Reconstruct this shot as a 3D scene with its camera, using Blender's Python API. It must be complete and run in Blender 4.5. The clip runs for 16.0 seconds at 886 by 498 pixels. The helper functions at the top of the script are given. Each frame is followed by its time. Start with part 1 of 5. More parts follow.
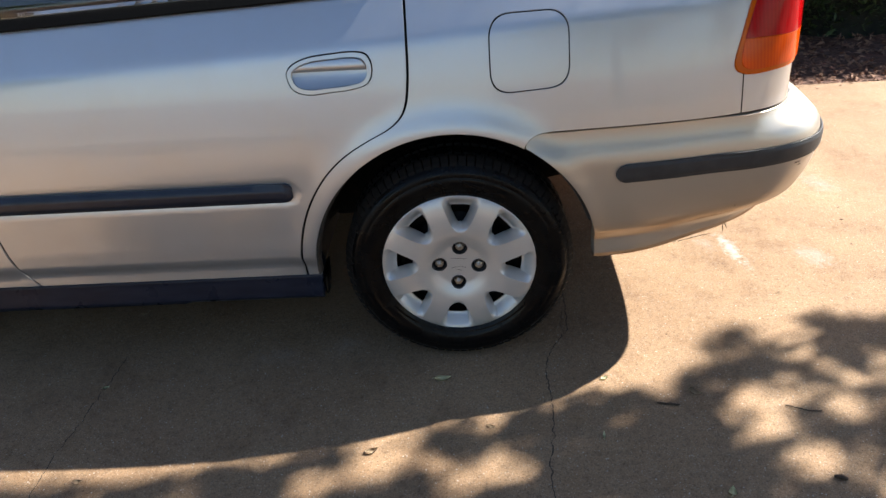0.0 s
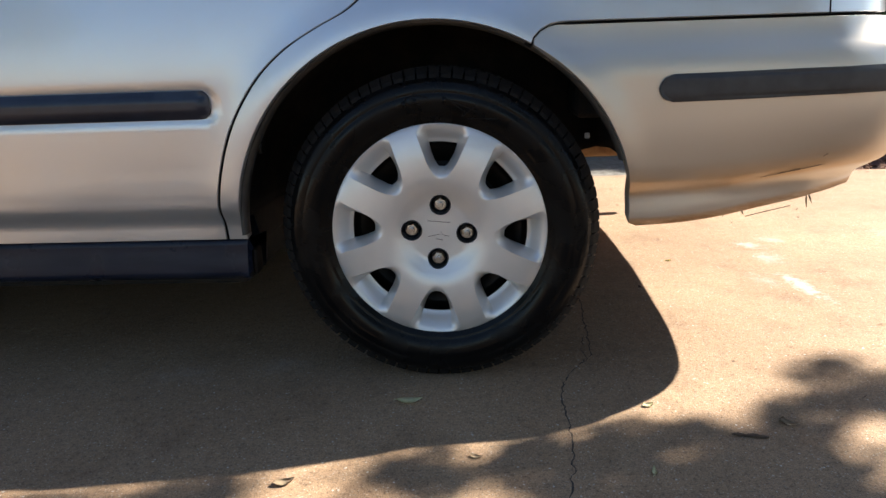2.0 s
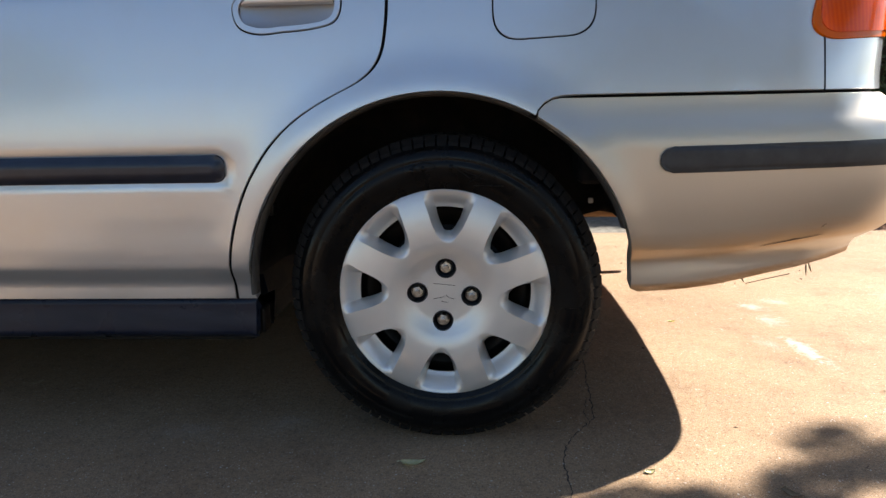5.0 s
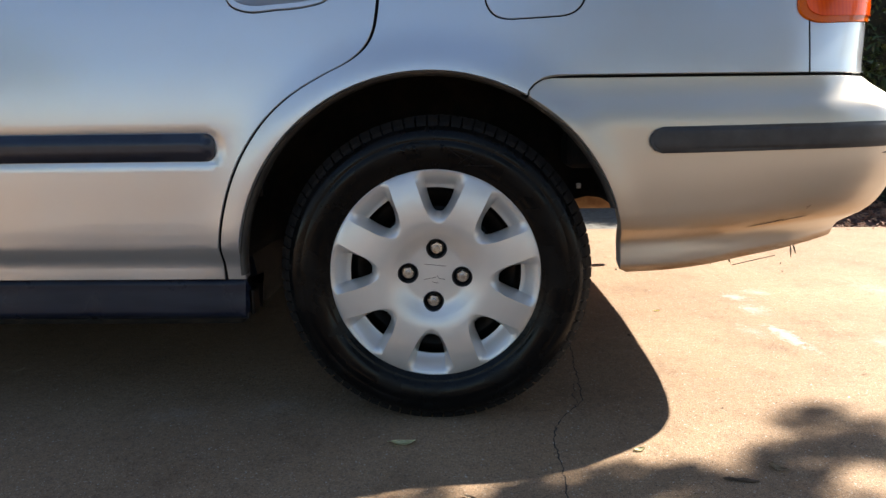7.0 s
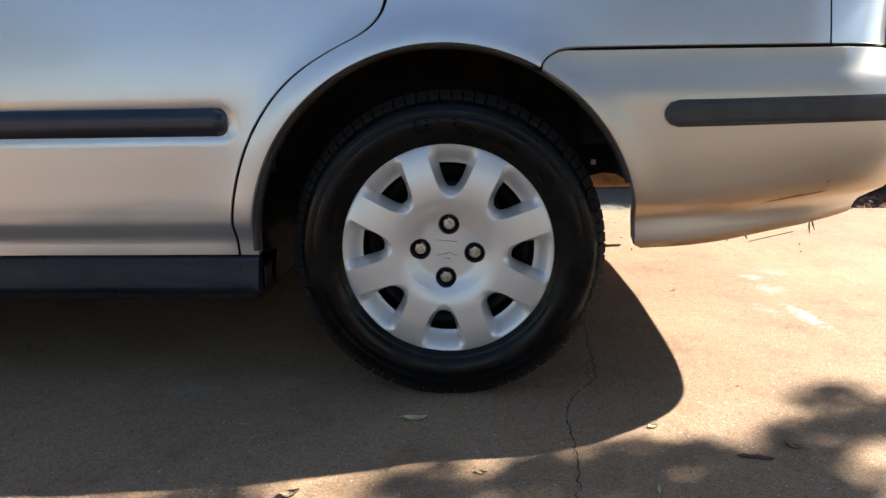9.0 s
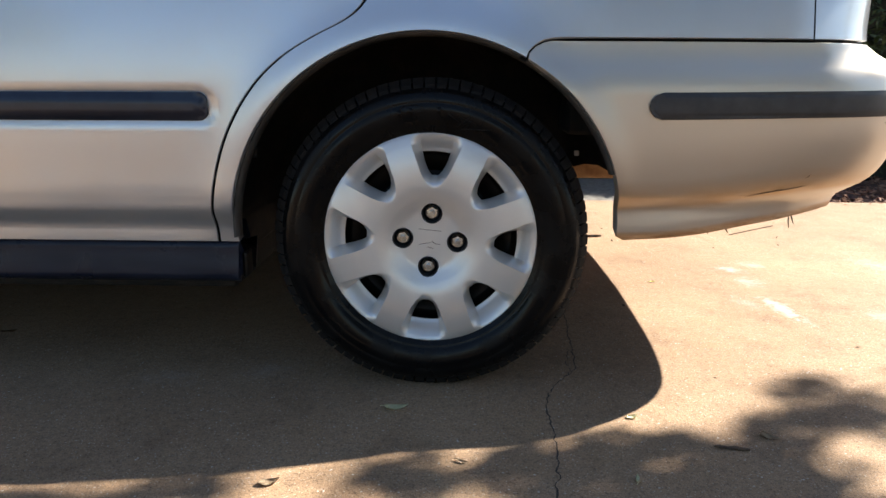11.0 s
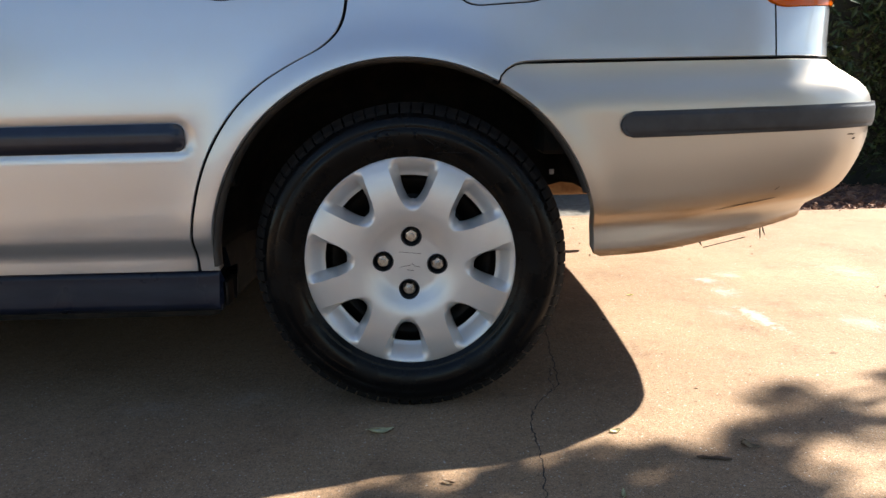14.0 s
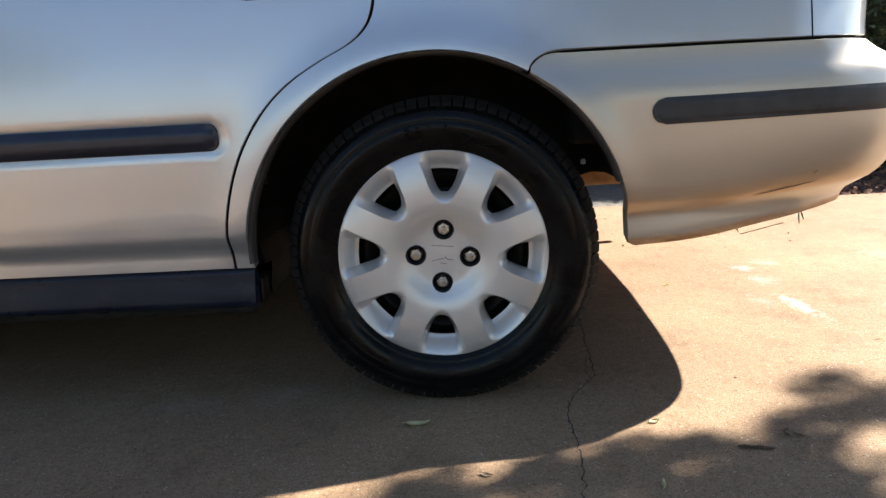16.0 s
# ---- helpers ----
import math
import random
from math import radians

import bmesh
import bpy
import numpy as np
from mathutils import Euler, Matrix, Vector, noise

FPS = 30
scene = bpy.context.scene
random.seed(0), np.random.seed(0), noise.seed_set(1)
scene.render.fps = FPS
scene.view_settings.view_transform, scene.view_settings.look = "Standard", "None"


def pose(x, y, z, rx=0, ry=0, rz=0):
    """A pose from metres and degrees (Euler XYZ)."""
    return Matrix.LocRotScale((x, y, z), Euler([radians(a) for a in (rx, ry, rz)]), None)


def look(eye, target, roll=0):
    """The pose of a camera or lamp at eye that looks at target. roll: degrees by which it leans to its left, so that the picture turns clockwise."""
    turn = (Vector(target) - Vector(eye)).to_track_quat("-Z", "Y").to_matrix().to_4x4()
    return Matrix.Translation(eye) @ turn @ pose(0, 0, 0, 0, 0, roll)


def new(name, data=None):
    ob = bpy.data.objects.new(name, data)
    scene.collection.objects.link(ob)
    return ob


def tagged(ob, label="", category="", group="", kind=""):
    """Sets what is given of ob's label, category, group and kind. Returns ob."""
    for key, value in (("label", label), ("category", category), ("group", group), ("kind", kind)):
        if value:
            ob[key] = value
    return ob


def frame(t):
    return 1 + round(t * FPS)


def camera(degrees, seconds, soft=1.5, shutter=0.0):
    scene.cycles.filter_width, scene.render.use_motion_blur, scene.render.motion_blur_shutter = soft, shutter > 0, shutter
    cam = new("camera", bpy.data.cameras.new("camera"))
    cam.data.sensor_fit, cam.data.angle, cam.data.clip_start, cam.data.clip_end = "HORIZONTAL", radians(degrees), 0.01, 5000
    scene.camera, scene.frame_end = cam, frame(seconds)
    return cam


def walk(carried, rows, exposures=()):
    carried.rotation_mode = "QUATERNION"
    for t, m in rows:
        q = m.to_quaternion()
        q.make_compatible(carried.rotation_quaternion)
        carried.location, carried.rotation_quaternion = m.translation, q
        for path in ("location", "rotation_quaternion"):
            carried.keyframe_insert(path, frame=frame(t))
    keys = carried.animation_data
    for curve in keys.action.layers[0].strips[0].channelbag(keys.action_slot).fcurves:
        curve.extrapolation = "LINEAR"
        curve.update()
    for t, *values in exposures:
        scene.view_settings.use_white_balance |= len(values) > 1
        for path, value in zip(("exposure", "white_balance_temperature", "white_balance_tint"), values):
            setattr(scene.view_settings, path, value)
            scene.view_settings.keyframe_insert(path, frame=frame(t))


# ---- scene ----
EXPOSURE = 2.0
cam = camera(63.2, 16.0)
PATH = [
    (0, (0.04, -1.556, 1.227), (-0.047, 0.177, 0.232), -4.0),
    (0.5, (0.047, -1.511, 1.141), (-0.103, 0.235, 0.178), -4.1),
    (0.7, (0.016, -1.429, 1.111), (-0.097, 0.341, 0.187), -5.2),
    (1, (-0.003, -1.292, 0.975), (-0.013, 0.47, 0.03), -3.4),
    (1.2, (0.015, -1.27, 0.853), (-0.009, 0.533, -0.012), -3.4),
    (1.5, (0.057, -1.241, 0.7), (-0.01, 0.635, 0.011), -2.4),
    (2, (0.078, -1.255, 0.607), (-0.033, 0.667, 0.066), -2.0),
    (2.5, (0.092, -1.298, 0.587), (-0.069, 0.637, 0.107), -1.7),
    (3, (0.081, -1.299, 0.594), (-0.08, 0.65, 0.177), -0.3),
    (3.5, (0.082, -1.286, 0.61), (-0.047, 0.673, 0.225), -1.0),
    (4, (0.093, -1.271, 0.654), (-0.057, 0.674, 0.215), -2.4),
    (6.5, (0.057, -1.285, 0.6), (-0.023, 0.681, 0.245), 1.0),
    (7, (0.061, -1.287, 0.595), (-0.009, 0.672, 0.199), -0.8),
    (7.5, (0.064, -1.282, 0.592), (0.011, 0.676, 0.184), -0.2),
    (8, (0.071, -1.29, 0.585), (0.019, 0.666, 0.168), -1.3),
    (8.5, (0.074, -1.277, 0.58), (-0.013, 0.678, 0.171), -0.8),
    (9, (0.068, -1.283, 0.578), (-0.048, 0.665, 0.14), -1.0),
    (11.5, (0.062, -1.276, 0.581), (0.017, 0.667, 0.108), 0.1),
    (12, (0.067, -1.275, 0.58), (0.028, 0.669, 0.11), -0.6),
    (12.5, (0.069, -1.28, 0.581), (0.035, 0.665, 0.118), -1.5),
    (13, (0.058, -1.283, 0.589), (0.014, 0.662, 0.126), -1.2),
    (13.5, (0.062, -1.29, 0.592), (0.039, 0.662, 0.154), -0.9),
    (14, (0.062, -1.289, 0.59), (0.06, 0.666, 0.166), -1.4),
    (14.5, (0.058, -1.287, 0.589), (0.036, 0.664, 0.152), -1.6),
    (15, (0.051, -1.289, 0.59), (0.004, 0.663, 0.154), -0.8),
    (15.5, (0.05, -1.286, 0.591), (0.004, 0.663, 0.142), -0.7),
    (16, (0.058, -1.289, 0.586), (-0.029, 0.662, 0.152), -3.2),
]
walk(cam, [(t, look(eye, target, roll)) for t, eye, target, roll in PATH], [(0.0, EXPOSURE), (0.8, EXPOSURE - 0.07), (2.0, EXPOSURE + 0.17), (16.0, EXPOSURE + 0.17)])

# ---- light ----
world = bpy.data.worlds.new("sky")
scene.world = world
world.use_nodes = True
wn = world.node_tree.nodes
sky = wn.new("ShaderNodeTexSky")
sky.sky_type, sky.sun_disc = "NISHITA", False
sky.air_density, sky.dust_density, sky.ozone_density = 1.0, 0.5, 2.2
sky.sun_elevation, sky.sun_rotation = radians(40.2), radians(68.4)
world.node_tree.links.new(sky.outputs[0], wn["Background"].inputs[0])
wn["Background"].inputs[1].default_value = 0.0525
SUN_WAY = Vector((1.10, 0.435, 1.0))
sun = new("sun", bpy.data.lights.new("sun", "SUN"))
sun.data.energy, sun.data.angle, sun.data.color = 4.5, radians(0.53), (1.0, 0.965, 0.90)
sun.matrix_world = look((6, 2.5, 7), Vector((6, 2.5, 7)) - SUN_WAY)


# ---- materials ----
def mat(name, color, rough=0.5, metal=0.0, coat=0.0, coat_rough=0.03, spec=0.5):
    m = bpy.data.materials.new(name)
    m.use_nodes = True
    b = m.node_tree.nodes["Principled BSDF"]
    b.inputs["Base Color"].default_value = (*color, 1)
    b.inputs["Roughness"].default_value, b.inputs["Metallic"].default_value = rough, metal
    b.inputs["Coat Weight"].default_value, b.inputs["Coat Roughness"].default_value = coat, coat_rough
    b.inputs["Specular IOR Level"].default_value = spec
    return m


def node(m, kind, **values):
    n = m.node_tree.nodes.new(kind)
    for key, value in values.items():
        n.inputs[key.replace("_", " ")].default_value = value
    return n


def link(m, a, b):
    m.node_tree.links.new(a, b)


def coords(m, scale=(1, 1, 1)):
    tc, mp = m.node_tree.nodes.new("ShaderNodeTexCoord"), m.node_tree.nodes.new("ShaderNodeMapping")
    mp.inputs["Scale"].default_value = scale
    link(m, tc.outputs["Object"], mp.inputs["Vector"])
    return mp.outputs["Vector"]


def noise_of(m, scale, detail=4.0, rough=0.55, where=None, vec=None):
    n = node(m, "ShaderNodeTexNoise", Scale=scale, Detail=detail, Roughness=rough)
    link(m, vec or coords(m, where or (1, 1, 1)), n.inputs["Vector"])
    return n.outputs["Fac"]


def ramp(m, fac, stops):
    r = m.node_tree.nodes.new("ShaderNodeValToRGB")
    while len(r.color_ramp.elements) < len(stops):
        r.color_ramp.elements.new(0.5)
    for e, (p, c) in zip(r.color_ramp.elements, stops):
        e.position, e.color = p, (*c, 1) if len(c) == 3 else c
    link(m, fac, r.inputs["Fac"])
    return r.outputs["Color"]


def mix(m, fac, a, b, mode="MIX"):
    n = m.node_tree.nodes.new("ShaderNodeMix")
    n.data_type, n.blend_type = "RGBA", mode
    for sock, v in ((n.inputs[0], fac), (n.inputs[6], a), (n.inputs[7], b)):
        if hasattr(v, "is_output"):
            link(m, v, sock)
        elif isinstance(v, (int, float)):
            sock.default_value = v
        else:
            sock.default_value = (*v, 1)
    return n.outputs[2]


def bump(m, height, strength=0.2, distance=0.002):
    b = node(m, "ShaderNodeBump", Strength=strength, Distance=distance)
    link(m, height, b.inputs["Height"])
    link(m, b.outputs[0], m.node_tree.nodes["Principled BSDF"].inputs["Normal"])


def to(m, out, name):
    link(m, out, m.node_tree.nodes["Principled BSDF"].inputs[name])


# silver metallic paint: flakes under a clear coat, a little dust low down
PAINT = mat("silver_paint", (0.5, 0.48, 0.44), 0.34, 0.75, 1.0, 0.04)
flake = noise_of(PAINT, 1400, 1)
dust = ramp(PAINT, noise_of(PAINT, 9, 6), [(0.45, (0.0, 0.0, 0.0)), (0.75, (1, 1, 1))])
col = mix(PAINT, flake, (0.512, 0.525, 0.545), (0.552, 0.565, 0.586))
col = mix(PAINT, mix(PAINT, 0.12, (0, 0, 0), dust), col, (0.46, 0.37, 0.27))
to(PAINT, col, "Base Color")
to(PAINT, ramp(PAINT, noise_of(PAINT, 14, 5), [(0.3, (0.31, 0.31, 0.31)), (0.7, (0.36, 0.36, 0.36))]), "Roughness")

# the bumper's paint with splashed clay dirt along its bottom edge
DIRTY = mat("dirty_ground_lit_silver_paint", (0.5, 0.48, 0.44), 0.32, 0.75, 0.35, 0.08)
sep = DIRTY.node_tree.nodes.new("ShaderNodeSeparateXYZ")
link(DIRTY, coords(DIRTY), sep.inputs[0])
climb = node(DIRTY, "ShaderNodeMapRange", From_Min=0.36, From_Max=0.80, To_Min=0.0, To_Max=-0.034)
climb.interpolation_type = "SMOOTHSTEP"
link(DIRTY, sep.outputs["X"], climb.inputs["Value"])
height = node(DIRTY, "ShaderNodeMath")
height.operation = "ADD"
link(DIRTY, sep.outputs["Z"], height.inputs[0])
link(DIRTY, climb.outputs[0], height.inputs[1])
spots = ramp(DIRTY, noise_of(DIRTY, 30, 8, 0.72, (0.35, 0.35, 1.6)), [(0.36, (0, 0, 0)), (0.62, (1, 1, 1))])
film = ramp(DIRTY, noise_of(DIRTY, 7, 5, 0.6, (0.6, 0.6, 2.0)), [(0.30, (0.25, 0.25, 0.25)), (0.7, (1, 1, 1))])
# clay film and painted ground glow above the lower fold, thick bottom-edge splashes
span_of = [(0.280, 1.0), (0.300, 1.0), (0.306, 0.10), (0.338, 0.10), (0.349, 0.85), (0.364, 0.75), (0.400, 0.22), (0.47, 0.0)]
zone = node(DIRTY, "ShaderNodeMapRange", From_Min=0.27, From_Max=0.48, To_Min=0.0, To_Max=1.0)
link(DIRTY, height.outputs[0], zone.inputs["Value"])
zone = ramp(DIRTY, zone.outputs[0], [((z - 0.27) / 0.21, (a, a, a)) for z, a in span_of])
edge = node(DIRTY, "ShaderNodeMapRange", From_Min=0.309, From_Max=0.294, To_Min=0.0, To_Max=1.0)
link(DIRTY, height.outputs[0], edge.inputs["Value"])
thick = mix(DIRTY, 1.0, edge.outputs[0], spots, "MULTIPLY")
thin = mix(DIRTY, 1.0, zone, film, "MULTIPLY")
col = mix(DIRTY, noise_of(DIRTY, 1400, 1), (0.520, 0.470, 0.405), (0.560, 0.508, 0.438))
col = mix(DIRTY, thin, col, (0.50, 0.31, 0.14))
to(DIRTY, mix(DIRTY, thick, col, (0.40, 0.22, 0.10)), "Base Color")
to(DIRTY, mix(DIRTY, thick, mix(DIRTY, thin, (0.37, 0.37, 0.37), (0.5, 0.5, 0.5)), (0.9, 0.9, 0.9)), "Roughness")

STRIPMAT = mat("faded_grey_plastic", (0.03, 0.031, 0.034), 0.5)
to(STRIPMAT, ramp(STRIPMAT, noise_of(STRIPMAT, 30, 6), [(0.3, (0.020, 0.020, 0.022)), (0.75, (0.040, 0.039, 0.040))]), "Base Color")
bump(STRIPMAT, noise_of(STRIPMAT, 900, 2), 0.15, 0.0006)
TRIM = mat("blue_black_plastic", (0.012, 0.014, 0.020), 0.34)
to(TRIM, ramp(TRIM, noise_of(TRIM, 30, 6), [(0.3, (0.007, 0.010, 0.020)), (0.75, (0.015, 0.020, 0.036))]), "Base Color")
bump(TRIM, noise_of(TRIM, 900, 2), 0.15, 0.0006)
SILL = mat("black_sill_plastic", (0.02, 0.023, 0.03), 0.38, spec=0.2)
to(SILL, ramp(SILL, noise_of(SILL, 20, 6, 0.6, (0.4, 1, 2)), [(0.35, (0.006, 0.009, 0.020)), (0.75, (0.016, 0.020, 0.034))]), "Base Color")
to(SILL, ramp(SILL, noise_of(SILL, 12, 4), [(0.3, (0.22, 0.22, 0.22)), (0.7, (0.42, 0.42, 0.42))]), "Roughness")
BLACK = mat("dark_underside", (0.010, 0.009, 0.008), 0.9)
to(BLACK, ramp(BLACK, noise_of(BLACK, 25, 6), [(0.4, (0.006, 0.006, 0.006)), (0.8, (0.030, 0.022, 0.016))]), "Base Color")
LINER = mat("black_felt_liner", (0.010, 0.010, 0.010), 0.8)
to(LINER, ramp(LINER, noise_of(LINER, 18, 7, 0.65), [(0.45, (0.006, 0.006, 0.0065)), (0.85, (0.045, 0.034, 0.025))]), "Base Color")
bump(LINER, noise_of(LINER, 90, 4), 0.3, 0.003)
RUBBER = mat("tyre_rubber", (0.006, 0.006, 0.0065), 0.3, spec=0.16)
to(RUBBER, ramp(RUBBER, noise_of(RUBBER, 22, 7, 0.6), [(0.35, (0.0022, 0.0022, 0.0026)), (0.8, (0.0060, 0.0058, 0.0056))]), "Base Color")
to(RUBBER, ramp(RUBBER, noise_of(RUBBER, 16, 5), [(0.38, (0.13, 0.13, 0.13)), (0.64, (0.42, 0.42, 0.42))]), "Roughness")
bump(RUBBER, noise_of(RUBBER, 300, 3), 0.12, 0.0008)
TREAD = mat("dusty_tread_rubber", (0.02, 0.017, 0.014), 0.8, spec=0.25)
to(TREAD, ramp(TREAD, noise_of(TREAD, 60, 6), [(0.35, (0.003, 0.003, 0.003)), (0.8, (0.013, 0.0095, 0.007))]), "Base Color")
COVER = mat("silver_wheel_cover_paint", (0.66, 0.655, 0.64), 0.36, 0.5, 0.4, 0.12)
to(COVER, mix(COVER, noise_of(COVER, 35, 6), (0.600, 0.577, 0.548), (0.665, 0.642, 0.612)), "Base Color")
bump(COVER, noise_of(COVER, 700, 2), 0.06, 0.0005)
STEEL = mat("dark_steel_wheel", (0.035, 0.032, 0.03), 0.55, 0.6)
to(STEEL, ramp(STEEL, noise_of(STEEL, 24, 6), [(0.4, (0.006, 0.006, 0.006)), (0.8, (0.045, 0.028, 0.018))]), "Base Color")
NUT = mat("worn_chrome_nut", (0.62, 0.60, 0.56), 0.28, 1.0)
to(NUT, ramp(NUT, noise_of(NUT, 120, 5), [(0.35, (0.70, 0.69, 0.66)), (0.8, (0.30, 0.24, 0.18))]), "Base Color")
WELL = mat("dark_well_plastic", (0.022, 0.022, 0.024), 0.35)
LIP = mat("grey_arch_lip", (0.03, 0.028, 0.026), 0.55)
to(LIP, ramp(LIP, noise_of(LIP, 25, 6), [(0.35, (0.014, 0.013, 0.012)), (0.75, (0.055, 0.046, 0.038))]), "Base Color")
MARK = mat("dark_scratch", (0.05, 0.04, 0.035), 0.8)
GASKET = mat("black_gasket", (0.004, 0.004, 0.004), 0.8, spec=0.1)
CABIN = mat("dark_cabin_stand_in", (0.012, 0.012, 0.013), 0.7)
GLASS = mat("tinted_car_glass", (0.55, 0.62, 0.62), 0.01)
GLASS.node_tree.nodes["Principled BSDF"].inputs["Transmission Weight"].default_value = 1.0
GLASS.node_tree.nodes["Principled BSDF"].inputs["IOR"].default_value = 1.75
RUST = mat("rusty_tan_steel", (0.34, 0.20, 0.10), 0.75, 0.2)
to(RUST, ramp(RUST, noise_of(RUST, 22, 7), [(0.3, (0.20, 0.10, 0.045)), (0.7, (0.46, 0.29, 0.15))]), "Base Color")


def lens_mat(name, deep, pale):
    m = mat(name, deep, 0.10, 0.0, 0.0, 0.03, 0.3)
    wv = node(m, "ShaderNodeTexWave", Scale=60.0, Distortion=0.0)
    wv.bands_direction = "DIAGONAL"
    link(m, coords(m, (1, 1, 0)), wv.inputs["Vector"])
    to(m, mix(m, wv.outputs["Fac"], deep, pale), "Base Color")
    b = m.node_tree.nodes["Principled BSDF"]
    b.inputs["Transmission Weight"].default_value = 0.0
    bump(m, wv.outputs["Fac"], 0.03, 0.001)
    return m


RED = lens_mat("red_lens", (0.34, 0.0015, 0.003), (0.40, 0.003, 0.005))
AMBER = lens_mat("amber_lens", (0.62, 0.060, 0.0004), (0.68, 0.082, 0.0006))
RIM_AMBER = mat("amber_lens_rim", (0.60, 0.105, 0.001), 0.12, 0.0, 0.0, 0.03, 0.3)

# brownish weathered concrete with fine aggregate and pale splashes
CONCRETE = mat("weathered_concrete", (0.36, 0.29, 0.21), 0.85)
vec = coords(CONCRETE)
big = noise_of(CONCRETE, 1.7, 6, 0.6, vec=vec)
mid = noise_of(CONCRETE, 14, 6, 0.65, vec=vec)
fine = noise_of(CONCRETE, 260, 3, 0.7, vec=vec)
col = mix(CONCRETE, ramp(CONCRETE, big, [(0.3, (0, 0, 0)), (0.7, (1, 1, 1))]), (0.268, 0.169, 0.098), (0.380, 0.259, 0.160))
col = mix(CONCRETE, ramp(CONCRETE, mid, [(0.35, (0.35, 0.35, 0.35)), (0.7, (0.65, 0.65, 0.65))]), col, (0.41, 0.35, 0.27), "OVERLAY")
vor = node(CONCRETE, "ShaderNodeTexVoronoi", Scale=190.0)
link(CONCRETE, vec, vor.inputs["Vector"])
grain = ramp(CONCRETE, vor.outputs["Distance"], [(0.06, (1, 1, 1)), (0.30, (0, 0, 0))])
col = mix(CONCRETE, mix(CONCRETE, ramp(CONCRETE, fine, [(0.35, (0, 0, 0)), (0.6, (1, 1, 1))]), (0, 0, 0), grain), col, (0.50, 0.44, 0.36))
mott = ramp(CONCRETE, noise_of(CONCRETE, 55, 5, 0.7, vec=vec), [(0.32, (0.70, 0.68, 0.66)), (0.52, (1, 1, 1)), (0.7, (1.0, 1.0, 1.0))])
col = mix(CONCRETE, 0.8, col, mott, "MULTIPLY")
coarse = ramp(CONCRETE, noise_of(CONCRETE, 170, 2, 0.6, vec=vec), [(0.33, (0.50, 0.49, 0.48)), (0.48, (1, 1, 1)), (0.7, (1.0, 1.0, 1.0))])
col = mix(CONCRETE, 0.8, col, coarse, "MULTIPLY")
speck = ramp(CONCRETE, noise_of(CONCRETE, 420, 2, 0.6, vec=vec), [(0.36, (0.5, 0.5, 0.5)), (0.50, (1, 1, 1)), (0.66, (1.0, 1.0, 1.0))])
col = mix(CONCRETE, 0.9, col, speck, "MULTIPLY")
stain = ramp(CONCRETE, noise_of(CONCRETE, 5.5, 7, 0.68, vec=vec), [(0.34, (0.74, 0.70, 0.66)), (0.50, (1, 1, 1)), (0.68, (1.0, 1.0, 1.0))])
col = mix(CONCRETE, 0.75, col, stain, "MULTIPLY")
pale = node(CONCRETE, "ShaderNodeTexVoronoi", Scale=95.0)
link(CONCRETE, vec, pale.inputs["Vector"])
chips = mix(CONCRETE, 1.0, ramp(CONCRETE, pale.outputs["Distance"], [(0.10, (1, 1, 1)), (0.22, (0, 0, 0))]), ramp(CONCRETE, noise_of(CONCRETE, 40, 4, 0.7, vec=vec), [(0.50, (0, 0, 0)), (0.60, (0.85, 0.85, 0.85))]), "MULTIPLY")
col = mix(CONCRETE, chips, col, (0.50, 0.46, 0.40))
pits = ramp(CONCRETE, noise_of(CONCRETE, 120, 4, 0.7, vec=vec), [(0.27, (1, 1, 1)), (0.36, (0, 0, 0))])
col = mix(CONCRETE, mix(CONCRETE, 0.55, (0, 0, 0), pits), col, (0.09, 0.062, 0.042))


def blotch(m, col, vec, at, size, tone, amount):
    """A splash or stain on the slab, ragged by noise."""
    mp = m.node_tree.nodes.new("ShaderNodeMapping")
    mp.vector_type = "TEXTURE"
    mp.inputs["Location"].default_value = (at[0], at[1], 0)
    mp.inputs["Rotation"].default_value = (0, 0, at[2])
    mp.inputs["Scale"].default_value = (size[0], size[1], 1)
    link(m, vec, mp.inputs["Vector"])
    ln = m.node_tree.nodes.new("ShaderNodeVectorMath")
    ln.operation = "LENGTH"
    link(m, mp.outputs[0], ln.inputs[0])
    wob = node(m, "ShaderNodeMath")
    wob.operation = "MULTIPLY_ADD"
    link(m, noise_of(m, 34, 6, 0.75, vec=vec), wob.inputs[0])
    wob.inputs[1].default_value = 3.6
    link(m, ln.outputs["Value"], wob.inputs[2])
    third = node(m, "ShaderNodeMath")
    third.operation = "MULTIPLY"
    link(m, wob.outputs[0], third.inputs[0])
    third.inputs[1].default_value = 1 / 3
    f = ramp(m, third.outputs[0], [(0.45, (amount,) * 3), (0.92, (0, 0, 0))])
    return mix(m, f, col, tone)


